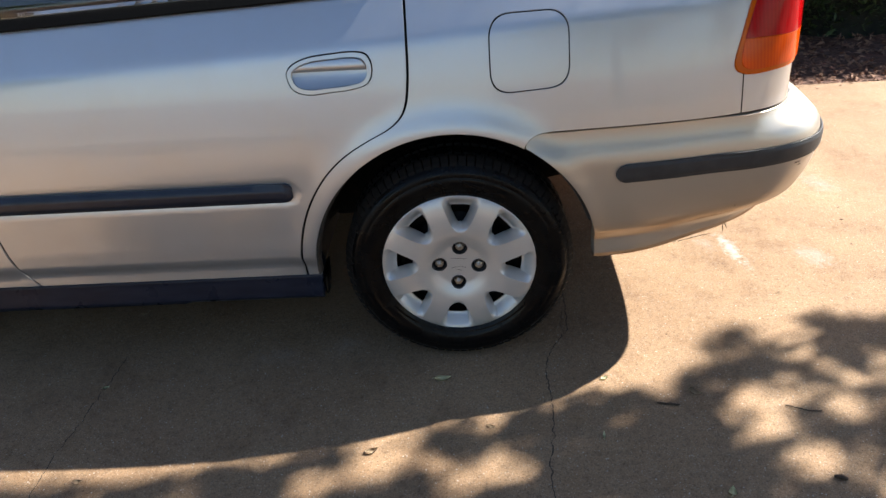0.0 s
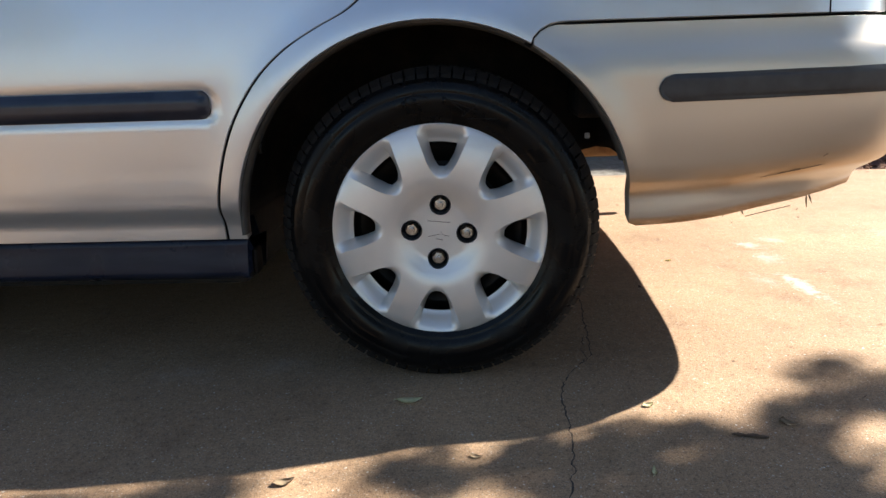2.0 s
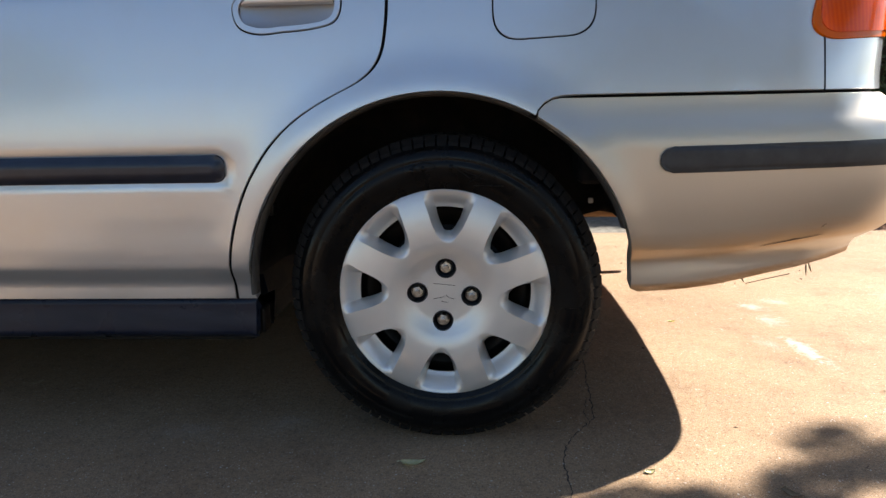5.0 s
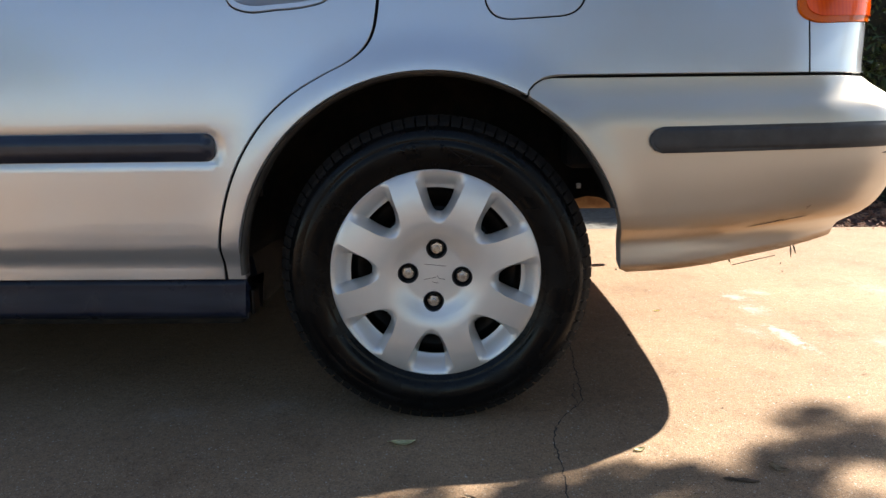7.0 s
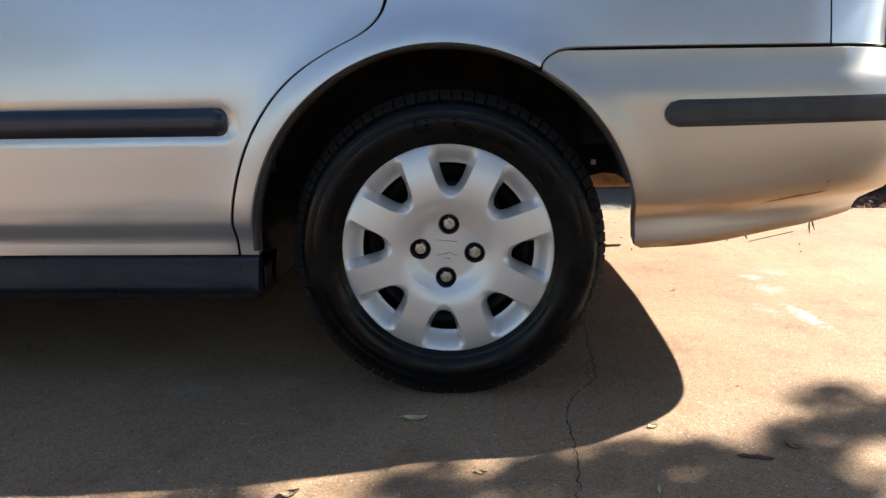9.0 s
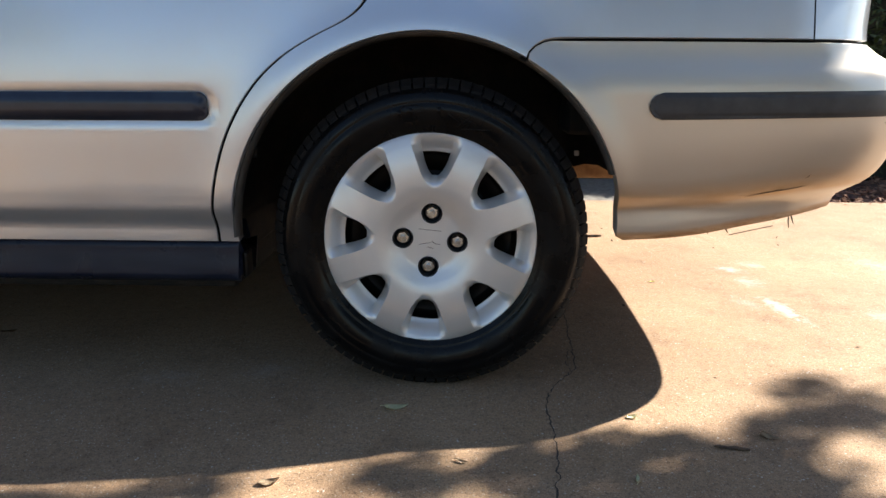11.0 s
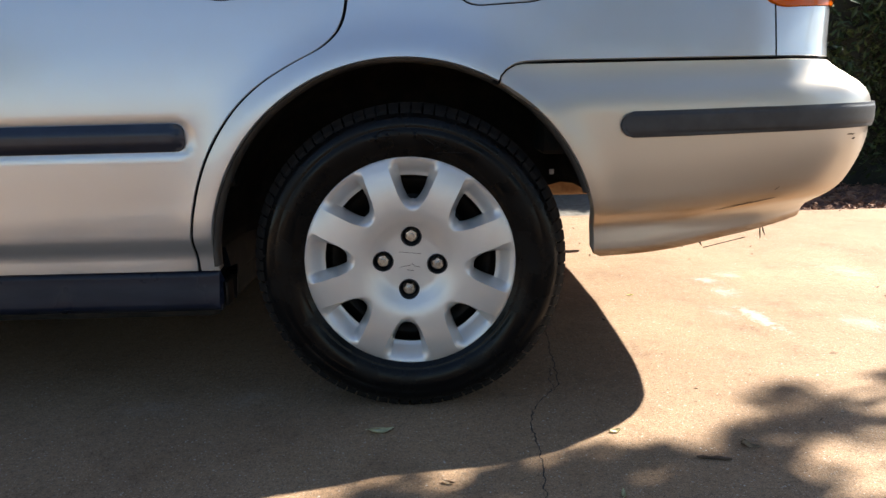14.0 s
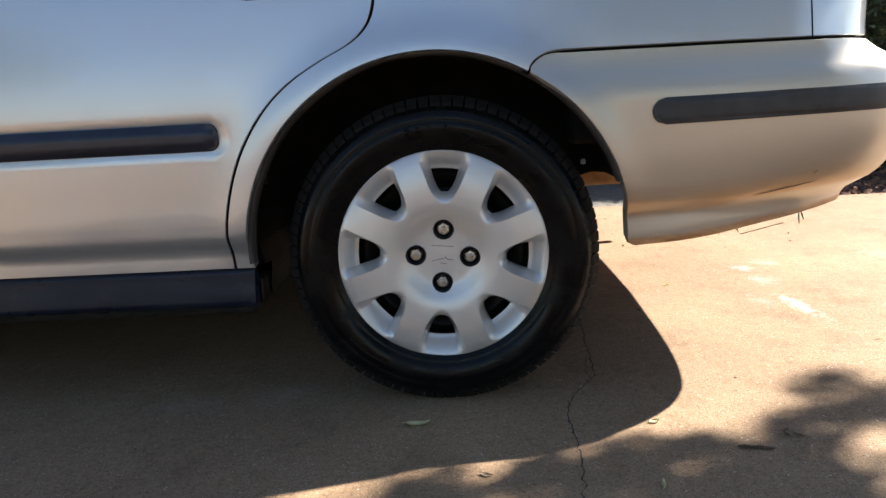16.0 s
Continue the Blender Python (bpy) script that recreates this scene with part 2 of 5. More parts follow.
WHITE = (0.44, 0.43, 0.41)
for at, size, amount in (((0.874, 0.500, 0.1), (0.030, 0.120), 0.95), ((0.80, 0.545, 0.4), (0.04, 0.07), 0.2), ((0.884, 0.743, 0.3), (0.05, 0.07), 0.40), ((0.878, 0.876, 0.5), (0.04, 0.05), 0.6),
                         ((0.964, 0.935, 0.5), (0.04, 0.05), 0.4), ((1.114, 0.432, 0.2), (0.06, 0.08), 0.4), ((1.35, 0.95, 0.2), (0.07, 0.11), 0.3)):
    col = blotch(CONCRETE, col, vec, at, size, WHITE, amount)
for at, size, amount in (((-0.52, 0.02, 0.0), (0.08, 0.05), 0.14), ((-0.33, 0.06, 0.3), (0.07, 0.05), 0.14), ((-0.16, 0.14, 0.9), (0.10, 0.04), 0.14)):
    col = blotch(CONCRETE, col, vec, at, size, (0.55, 0.53, 0.50), amount)
to(CONCRETE, col, "Base Color")
bump(CONCRETE, mix(CONCRETE, 0.35, fine, mid), 0.6, 0.004)

SOIL = mat("red_brown_mulch_soil", (0.12, 0.06, 0.04), 0.95)
to(SOIL, ramp(SOIL, noise_of(SOIL, 30, 8, 0.7), [(0.3, (0.035, 0.018, 0.012)), (0.55, (0.13, 0.06, 0.04)), (0.8, (0.25, 0.15, 0.10))]), "Base Color")
bump(SOIL, noise_of(SOIL, 60, 6), 0.8, 0.02)


def varied(name, dark, pale, rough, spec=0.22):
    m = mat(name, dark, rough, spec=spec)
    g = m.node_tree.nodes.new("ShaderNodeNewGeometry")
    c = mix(m, g.outputs["Random Per Island"], dark, pale)
    to(m, mix(m, 0.35, c, ramp(m, noise_of(m, 40, 4), [(0.3, dark), (0.7, pale)])), "Base Color")
    return m


DIRT = mat("grey_brown_dirt", (0.22, 0.19, 0.15), 0.95)
to(DIRT, ramp(DIRT, noise_of(DIRT, 40, 8, 0.7), [(0.3, (0.06, 0.052, 0.042)), (0.55, (0.15, 0.135, 0.11)), (0.8, (0.24, 0.215, 0.185))]), "Base Color")
bump(DIRT, noise_of(DIRT, 80, 6), 0.7, 0.01)
CHIP = varied("bark_chips", (0.10, 0.045, 0.03), (0.36, 0.22, 0.15), 0.9)
HEDGE = varied("dark_hedge_leaf", (0.016, 0.028, 0.010), (0.055, 0.085, 0.028), 0.38)
CORE = mat("hedge_core", (0.010, 0.012, 0.007), 0.95)
to(CORE, ramp(CORE, noise_of(CORE, 18, 6), [(0.35, (0.004, 0.005, 0.003)), (0.75, (0.022, 0.024, 0.012))]), "Base Color")
TREELEAF = varied("tree_leaf", (0.035, 0.055, 0.018), (0.095, 0.12, 0.04), 0.5)
BARK = mat("grey_brown_bark", (0.16, 0.12, 0.09), 0.9)
to(BARK, ramp(BARK, noise_of(BARK, 12, 8, 0.7, (3, 3, 0.6)), [(0.3, (0.07, 0.05, 0.035)), (0.75, (0.26, 0.21, 0.16))]), "Base Color")
bump(BARK, noise_of(BARK, 20, 6, 0.6, (3, 3, 0.6)), 0.7, 0.02)
PALE_LEAF = mat("pale_fallen_leaf", (0.55, 0.52, 0.24), 0.6)
to(PALE_LEAF, ramp(PALE_LEAF, noise_of(PALE_LEAF, 60, 4), [(0.3, (0.60, 0.57, 0.30)), (0.75, (0.82, 0.77, 0.54))]), "Base Color")
YELLOW_LEAF = mat("yellow_fallen_leaf", (0.72, 0.60, 0.14), 0.6)
to(YELLOW_LEAF, ramp(YELLOW_LEAF, noise_of(YELLOW_LEAF, 90, 4), [(0.3, (0.60, 0.52, 0.10)), (0.75, (0.80, 0.72, 0.30))]), "Base Color")
DRY_LEAF = mat("dry_tan_leaf", (0.42, 0.31, 0.19), 0.8)
to(DRY_LEAF, ramp(DRY_LEAF, noise_of(DRY_LEAF, 70, 5), [(0.3, (0.28, 0.18, 0.10)), (0.75, (0.56, 0.45, 0.30))]), "Base Color")
TWIG = mat("dark_twig", (0.07, 0.04, 0.025), 0.9)
to(TWIG, ramp(TWIG, noise_of(TWIG, 90, 5), [(0.3, (0.035, 0.02, 0.012)), (0.8, (0.13, 0.08, 0.05))]), "Base Color")
CRACK = mat("crack_dirt", (0.045, 0.033, 0.024), 0.95)
GRIT = varied("loose_grit", (0.05, 0.035, 0.025), (0.45, 0.38, 0.28), 0.9)


# ---- building helpers ----
def place(ob, parent):
    if parent is not None:
        ob.parent = parent
        if parent.type == "EMPTY":
            ob.matrix_parent_inverse = Matrix.Translation(-parent.location)
    return ob


def mesh_part(name, verts, faces, material, parent=None, label="", normals=None, smooth=True):
    me = bpy.data.meshes.new(name)
    me.from_pydata([tuple(v) for v in verts], [], [tuple(int(i) for i in f) for f in faces])
    me.materials.append(material)
    if smooth:
        me.polygons.foreach_set("use_smooth", [True] * len(me.polygons))
    if normals is not None:
        me.normals_split_custom_set_from_vertices([tuple(n) for n in normals])
    ob = place(new(name, me), parent)
    if label:
        ob["label"] = label
    return ob


def part(name, bm, material, parent=None, label="", smooth=True):
    """Links a bmesh as one mesh object under a thing or a part."""
    me = bpy.data.meshes.new(name)
    bm.to_mesh(me)
    bm.free()
    me.materials.append(material)
    if smooth:
        me.polygons.foreach_set("use_smooth", [True] * len(me.polygons))
    ob = place(new(name, me), parent)
    if label:
        ob["label"] = label
    return ob


def thing(name, at, label, category, group=""):
    ob = new(name)
    ob.location = at
    ob.empty_display_size = 0.1
    return tagged(ob, label, category, group)


def inside(poly, p):
    """Which of the points p lie in the polygon."""
    poly, p = np.asarray(poly), np.asarray(p)
    a, b = poly, np.roll(poly, -1, 0)
    y, x = p[:, 1:2], p[:, 0:1]
    cross = (a[:, 1] > y) != (b[:, 1] > y)
    at = (b[:, 0] - a[:, 0]) * (y - a[:, 1]) / np.where(b[:, 1] == a[:, 1], 1e-9, b[:, 1] - a[:, 1]) + a[:, 0]
    return ((cross & (x < at)).sum(1) % 2) == 1


def resample(loop, step):
    out = []
    for p, q in zip(loop, loop[1:] + loop[:1]):
        n = max(1, int(round(math.dist(p, q) / step)))
        out += [(p[0] + (q[0] - p[0]) * k / n, p[1] + (q[1] - p[1]) * k / n) for k in range(n)]
    return out


def near_edge(p, loops, d):
    hit = np.zeros(len(p), bool)
    for loop in loops:
        l = np.asarray(loop)
        for q in l:
            hit |= ((p - q) ** 2).sum(1) < d * d
    return hit


def rounded(points, radii, n=6):
    """A polygon with its corners rounded."""
    out, k = [], len(points)
    for i, p in enumerate(points):
        r = radii[i] if isinstance(radii, (list, tuple)) else radii
        p, a, b = Vector(p), Vector(points[i - 1]), Vector(points[(i + 1) % k])
        ra, rb = min(r, (a - p).length * 0.49), min(r, (b - p).length * 0.49)
        s, e = p + (a - p).normalized() * ra, p + (b - p).normalized() * rb
        for j in range(n + 1):
            t = j / n
            out.append(tuple((1 - t) ** 2 * s + 2 * t * (1 - t) * p + t * t * e))
    return out


def area(loop):
    l = np.asarray(loop)
    m = np.roll(l, -1, 0)
    return 0.5 * (l[:, 0] * m[:, 1] - m[:, 0] * l[:, 1]).sum()


def sheet(outline, surf, holes=(), step=0.012, depth=0.012, hole_depth=None, mirror=None):
    """Vertices, faces and normals of a curved sheet: a flat outline with holes laid on surf(u, v, push), its edges turned in."""
    from mathutils import geometry
    loops = []
    for k, loop in enumerate([outline, *holes]):
        loop = resample([tuple(p) for p in loop], step)
        if (area(loop) > 0) != (k == 0):
            loop.reverse()
        loops.append(loop)
    lo, hi = np.min(loops[0], 0), np.max(loops[0], 0)
    g = np.stack(np.meshgrid(np.arange(lo[0] + step / 2, hi[0], step), np.arange(lo[1] + step / 2, hi[1], step)), -1).reshape(-1, 2)
    ok = inside(loops[0], g) if len(g) else np.zeros(0, bool)
    for h in loops[1:]:
        ok &= ~inside(h, g)
    g = g[ok]
    g = g[~near_edge(g, loops, step * 0.55)] if len(g) else g
    pts, edges = [], []
    for loop in loops:
        n0 = len(pts)
        pts += [Vector(p) for p in loop]
        edges += [(n0 + i, n0 + (i + 1) % len(loop)) for i in range(len(loop))]
    pts += [Vector(p) for p in g]
    v2, _, tris, *_ = geometry.delaunay_2d_cdt(pts, edges, [], 0, 1e-6)
    v2 = np.array([tuple(v) for v in v2])
    tris = np.array([t for t in tris if len(t) == 3])
    mid = v2[tris].mean(1)
    ok = inside(loops[0], mid)
    for h in loops[1:]:
        ok &= ~inside(h, mid)
    tris = tris[ok]
    e = 0.0008

    def at(u, v):
        p = surf(u, v, 0.0)
        du, dv = surf(u + e, v, 0.0) - surf(u - e, v, 0.0), surf(u, v + e, 0.0) - surf(u, v - e, 0.0)
        return p, du.cross(dv).normalized()

    verts, norms, faces = [], [], [tuple(t) for t in tris]
    for u, v in v2:
        p, n = at(u, v)
        verts.append(p), norms.append(n)
    facing = sum((verts[b] - verts[a]).cross(verts[c] - verts[a]).dot(norms[a]) for a, b, c in faces)
    if facing < 0:
        faces = [f[::-1] for f in faces]
    for k, loop in enumerate(loops):
        d = depth if k == 0 or hole_depth is None else hole_depth
        if not d:
            continue
        n0, m = len(verts), len(loop)
        for i, (u, v) in enumerate(loop):
            p, n = at(u, v)
            t = surf(*loop[(i + 1) % m], 0.0) - surf(*loop[i - 1], 0.0)
            out = t.cross(n).normalized()
            for q, w in ((p, (n * 0.8 + out * 0.6)), (p + out * 0.0006 - n * 0.0014, (out * 0.9 + n * 0.4)), (p + out * 0.0006 - n * d, out)):
                verts.append(q), norms.append(w.normalized())
        for i in range(m):
            for r in (0, 1):
                i0, i1 = n0 + 3 * i + r, n0 + 3 * ((i + 1) % m) + r
                faces.append((i0, i0 + 1, i1 + 1, i1))
    if mirror is not None:
        verts = [Vector((p.x, 2 * mirror - p.y, p.z)) for p in verts]
        norms = [Vector((n.x, -n.y, n.z)) for n in norms]
        faces = [f[::-1] for f in faces]
    return verts, faces, norms


def panel(name, outline, surf, material, parent, label="", holes=(), step=0.012, depth=0.012, hole_depth=None, mirror=None):
    v, f, n = sheet(outline, surf, holes, step, depth, hole_depth, mirror)
    return mesh_part(name, v, f, material, parent, label, n)


def lathe(bm, profile, n=96, full=True):
    """Turns (radius, y) round the y axis."""
    rings = []
    for r, y in profile:
        rings.append([bm.verts.new((r * math.cos(2 * math.pi * k / n), y, r * math.sin(2 * math.pi * k / n))) for k in range(n)])
    for a, b in zip(rings, rings[1:]):
        for k in range(n):
            bm.faces.new((a[k], b[k], b[(k + 1) % n], a[(k + 1) % n]))
    return bm


def box(bm, lo, hi, bevel=0.0):
    m = Matrix.Translation([(a + b) / 2 for a, b in zip(lo, hi)]) @ Matrix.Diagonal([b - a for a, b in zip(lo, hi)] + [1])
    vs = bmesh.ops.create_cube(bm, size=1, matrix=m)["verts"]
    if bevel:
        es = list({e for v in vs for e in v.link_edges})
        bmesh.ops.bevel(bm, geom=es, offset=bevel, segments=3, affect="EDGES", profile=0.6)
    return bm


def tube(bm, pts, radii, n=8):
    """A round bar along points, closed at both ends."""
    rings = []
    for i, p in enumerate(pts):
        p = Vector(p)
        d = (Vector(pts[min(i + 1, len(pts) - 1)]) - Vector(pts[max(i - 1, 0)])).normalized()
        a = d.cross(Vector((0.3, 0.2, 1)) if abs(d.z) < 0.9 else Vector((1, 0, 0))).normalized()
        b = d.cross(a)
        r = radii[i] if isinstance(radii, (list, tuple)) else radii
        rings.append([bm.verts.new(p + r * (math.cos(2 * math.pi * k / n) * a + math.sin(2 * math.pi * k / n) * b)) for k in range(n)])
    for a, b in zip(rings, rings[1:]):
        for k in range(n):
            bm.faces.new((a[k], a[(k + 1) % n], b[(k + 1) % n], b[k]))
    bm.faces.new(rings[0][::-1]), bm.faces.new(rings[-1])
    return bm


# ---- ground ----
bm = bmesh.new()
bmesh.ops.create_grid(bm, x_segments=2, y_segments=2, size=400)
bmesh.ops.translate(bm, verts=bm.verts, vec=(0, 0, -0.03))
tagged(part("ground", bm, SOIL, smooth=False), "red-brown mulched soil reaching away round the driveway", "ground", kind="structure")
bm = bmesh.new()
box(bm, (-14, -7.2, -0.15), (5.2, 2.12, 0), 0.01)
driveway = tagged(part("driveway", bm, CONCRETE, smooth=False), "tan weathered concrete driveway slab with hairline cracks", "driveway", kind="structure")

# ---- the car's surfaces ----
MID = 0.81   # the car's middle plane


class Path:
    """A smooth line in plan; u is x near the wheel and goes on as length round the corner."""

    def __init__(self, pts, zero):
        pts = [Vector(p) for p in pts]
        q = [2 * pts[0] - pts[1], *pts, 2 * pts[-1] - pts[-2]]
        fine = []
        for i in range(1, len(q) - 2):
            for k in range(16):
                t = k / 16
                a, b, c, d = q[i - 1 : i + 3]
                fine.append(0.5 * (2 * b + (c - a) * t + (2 * a - 5 * b + 4 * c - d) * t * t + (3 * b - a - 3 * c + d) * t**3))
        fine.append(pts[-1])
        self.p = np.array([tuple(v) for v in fine])
        s = np.r_[0, np.cumsum(np.hypot(*np.diff(self.p, axis=0).T))]
        self.s = s - np.interp(zero, self.p[:, 0], s) + zero

    def at(self, u):
        x, y = np.interp(u, self.s, self.p[:, 0]), np.interp(u, self.s, self.p[:, 1])
        h = 0.012
        dx = np.interp(u + h, self.s, self.p[:, 0]) - np.interp(u - h, self.s, self.p[:, 0])
        dy = np.interp(u + h, self.s, self.p[:, 1]) - np.interp(u - h, self.s, self.p[:, 1])
        d = math.hypot(dx, dy) or 1
        return x, y, dy / d, -dx / d

    def u_of(self, x):
        return float(np.interp(x, self.p[:, 0], self.s))

    @property
    def end(self):
        return float(self.s[-1])


SIDE = Path([(-3.45, MID), (-3.43, 0.45), (-3.38, 0.22), (-3.25, 0.08), (-3.0, 0.01), (-2.6, -0.025), (-2.0, -0.036), (-1.4, -0.040), (-0.8, -0.040), (-0.3, -0.040), (0.0, -0.040), (0.2, -0.036),
             (0.4, -0.022), (0.55, -0.004), (0.65, 0.018), (0.735, 0.051), (0.789, 0.100), (0.822, 0.18), (0.837, 0.33), (0.850, MID)], 0.0)
BUMP = Path([(0.0, -0.046), (0.2, -0.043), (0.37, -0.030), (0.5, -0.016), (0.6, 0.000), (0.7, 0.013), (0.79, 0.040), (0.86, 0.084), (0.903, 0.145), (0.924, 0.225), (0.938, 0.42), (0.948, MID)], 0.0)
ARCH = (-0.006, 0.306, 0.3455)


def smooth(a, b, x):
    t = min(1, max(0, (x - a) / (b - a)))
    return t * t * (3 - 2 * t)


def crease(u):
    return float(np.interp(u, [-3, -1, -0.1, 0.25, 0.65], [0.72, 0.812, 0.850, 0.874, 0.893]))


def spline(x, xs, ys):
    """Monotone-ish smooth curve through knots."""
    xs, ys = np.asarray(xs), np.asarray(ys)
    m = np.gradient(ys, xs)
    i = int(np.clip(np.searchsorted(xs, x) - 1, 0, len(xs) - 2))
    h = xs[i + 1] - xs[i]
    t = (x - xs[i]) / h
    if t < 0 or t > 1:
        j = 0 if t < 0 else -1
        return ys[j] + m[j] * (x - xs[j])
    return (2 * t**3 - 3 * t**2 + 1) * ys[i] + (t**3 - 2 * t**2 + t) * h * m[i] + (3 * t**2 - 2 * t**3) * ys[i + 1] + (t**3 - t**2) * h * m[i + 1]


PROF_Z = [0.27, 0.285, 0.298, 0.308, 0.318, 0.332, 0.345, 0.36, 0.42, 0.50, 0.58, 0.65, 0.70, 0.75, 0.80, 0.85, 0.90]
PROF_O = [-0.031, -0.0295, -0.0290, -0.0285, -0.0252, -0.0165, -0.0100, -0.0078, -0.0045, -0.001, 0.0, -0.0045, -0.0105, -0.0175, -0.0260, -0.0355, -0.0455]


def channel(u, v):
    """Depth of the shallow channel in which the door moulding lies."""
    return 0.0036 * smooth(0.0, 0.017, 0.0375 - math.hypot(max(0.0, u + 0.393), v - 0.5250)) if u < -0.34 else 0.0


def side(u, v, push=0.0):
    """The body's outer skin at length u and height v."""
    x, y, nx, ny = SIDE.at(u)
    o = spline(v, PROF_Z, PROF_O)
    c = crease(u)
    # the shoulder: above the crease the skin leans in
    o -= 0.34 * math.log1p(math.exp((v - c) / 0.006)) * 0.006
    # the swelling round the wheel opening
    for ax in (ARCH[0], ARCH[0] - 2.62):
        d = math.hypot(u - ax, max(v, ARCH[1]) - ARCH[1]) - ARCH[2]
        if d < 0.2:
            o += 0.010 * math.exp(-((max(d, 0.0) / 0.045) ** 2)) * smooth(0.27, 0.36, v)
    # the tail stays upright round its corner, higher up
    o += 0.13 * smooth(0.66, 0.82, u) * max(0, v - 0.66)
    o += push - channel(u, v)
    return Vector((x + nx * o, y + ny * o, v))


BS_Z = [0.27, 0.283, 0.290, 0.299, 0.312, 0.335, 0.347, 0.357, 0.368, 0.382, 0.42, 0.48, 0.53, 0.565, 0.58, 0.60, 0.62, 0.634, 0.66]
BS_O = [-0.062, -0.046, -0.036, -0.030, -0.028, -0.0290, -0.0285, -0.0235, -0.0155, -0.0105, -0.0050, -0.0010, 0.0, -0.001, -0.004, -0.0105, -0.015, -0.0165, -0.017]
BR_Z = [0.27, 0.284, 0.306, 0.333, 0.346, 0.3595, 0.3795, 0.398, 0.42, 0.45, 0.50, 0.53, 0.566, 0.578, 0.588, 0.597, 0.61, 0.634, 0.66]
BR_O = [-0.125, -0.108, -0.096, -0.088, -0.076, -0.057, -0.036, -0.023, -0.014, -0.0065, -0.001, 0.0, -0.003, -0.009, -0.018, -0.029, -0.048, -0.082, -0.086]


def bumper_skin(u, v, push=0.0):
    x, y, nx, ny = BUMP.at(u)
    w = smooth(0.42, 0.86, u)
    w += (smooth(0.67, 0.93, u) - w) * smooth(0.545, 0.585, v)   # the shelf stays flush with the body
    lift = 0.028 * smooth(0.36, 0.80, u)   # the bottom edge climbs towards the tail
    vv = v - lift * smooth(0.42, 0.30, v)
    o = (1 - w) * spline(vv, BS_Z, BS_O) + w * spline(vv, BR_Z, BR_O)
    d = math.hypot(u - ARCH[0], max(v, ARCH[1]) - ARCH[1]) - ARCH[2]
    o -= 0.014 * math.exp(-(((u - 0.93) / 0.14) ** 2)) * smooth(0.50, 0.39, v)   # the corner rounds in lower down
    o += 0.006 * math.exp(-((max(d, 0.0) / 0.03) ** 2)) * smooth(0.30, 0.42, v) + push
    return Vector((x + nx * o, y + ny * o, v))


def arc(cx, a0, a1, r=ARCH[2], n=40):
    return [(cx + r * math.cos(radians(a0 + (a1 - a0) * k / n)), ARCH[1] + r * math.sin(radians(a0 + (a1 - a0) * k / n))) for k in range(n + 1)]


def belt(u):
    return float(np.interp(u, [-3.4, -3.1, -2.1, -0.957, -0.19, 0.3, 0.8, 1.4], [0.62, 0.74, 0.87, 0.908, 0.940, 0.955, 0.958, 0.958]))


# ---- the car ----
car = thing("car", (-1.27, MID, 0), "silver four-door saloon parked on the concrete driveway", "car")

# shut line between the rear door and the quarter panel
SHUT = [(-0.384, 0.283), (-0.385, 0.318), (-0.384, 0.352), (-0.376, 0.397), (-0.361, 0.448), (-0.340, 0.496), (-0.312, 0.541), (-0.279, 0.580), (-0.238, 0.614), (-0.188, 0.643),
        (-0.140, 0.667), (-0.112, 0.690), (-0.097, 0.718), (-0.090, 0.758), (-0.087, 0.80), (-0.086, 0.86), (-0.087, 0.945)]


def smooth_line(pts, n=5):
    q = [pts[0], *pts, pts[-1]]
    out = []
    for i in range(1, len(q) - 2):
        a, b, c, d = (np.array(q[i + k]) for k in (-1, 0, 1, 2))
        for k in range(n):
            t = k / n
            out.append(tuple(0.5 * (2 * b + (c - a) * t + (2 * a - 5 * b + 4 * c - d) * t * t + (3 * b - a - 3 * c + d) * t**3)))
    return out + [tuple(pts[-1])]


SHUT = smooth_line(SHUT, 4)
GAP = 0.0034
FUEL = rounded([(0.089, 0.894), (0.265, 0.898), (0.267, 0.737), (0.090, 0.728)], [0.05, 0.05, 0.05, 0.05], 8)
TAIL = rounded([(0.700, 0.950), (1.02, 0.950), (1.02, 0.735), (0.850, 0.730), (0.668, 0.722), (0.632, 0.742), (0.655, 0.815)], [0.02, 0.02, 0.02, 0.1, 0.028, 0.028, 0.08], 6)
UNDER = [(u, 0.6410) for u in np.linspace(1.3, 0.225, 40)]
QUARTER = ([(u + GAP, v) for u, v in SHUT] + [(u, belt(u)) for u in np.linspace(-0.08, SIDE.end, 40)] + [(SIDE.end, 0.6410)] + UNDER
           + [(0.207, 0.6402), (0.190, 0.6368), (0.1755, 0.6290), (0.1640, 0.6170)] + arc(ARCH[0], 61, 180)[0:] + [(-0.347, 0.283)])
RIM = [(-0.353, 0.796), (-0.338, 0.817), (-0.301, 0.831), (-0.250, 0.836), (-0.203, 0.838), (-0.172, 0.830), (-0.162, 0.800), (-0.174, 0.768), (-0.214, 0.756), (-0.262, 0.752), (-0.308, 0.749), (-0.342, 0.762)]
HANDLE_RIM = smooth_line(RIM[-1:] + RIM + RIM[:2], 5)[5:-6]

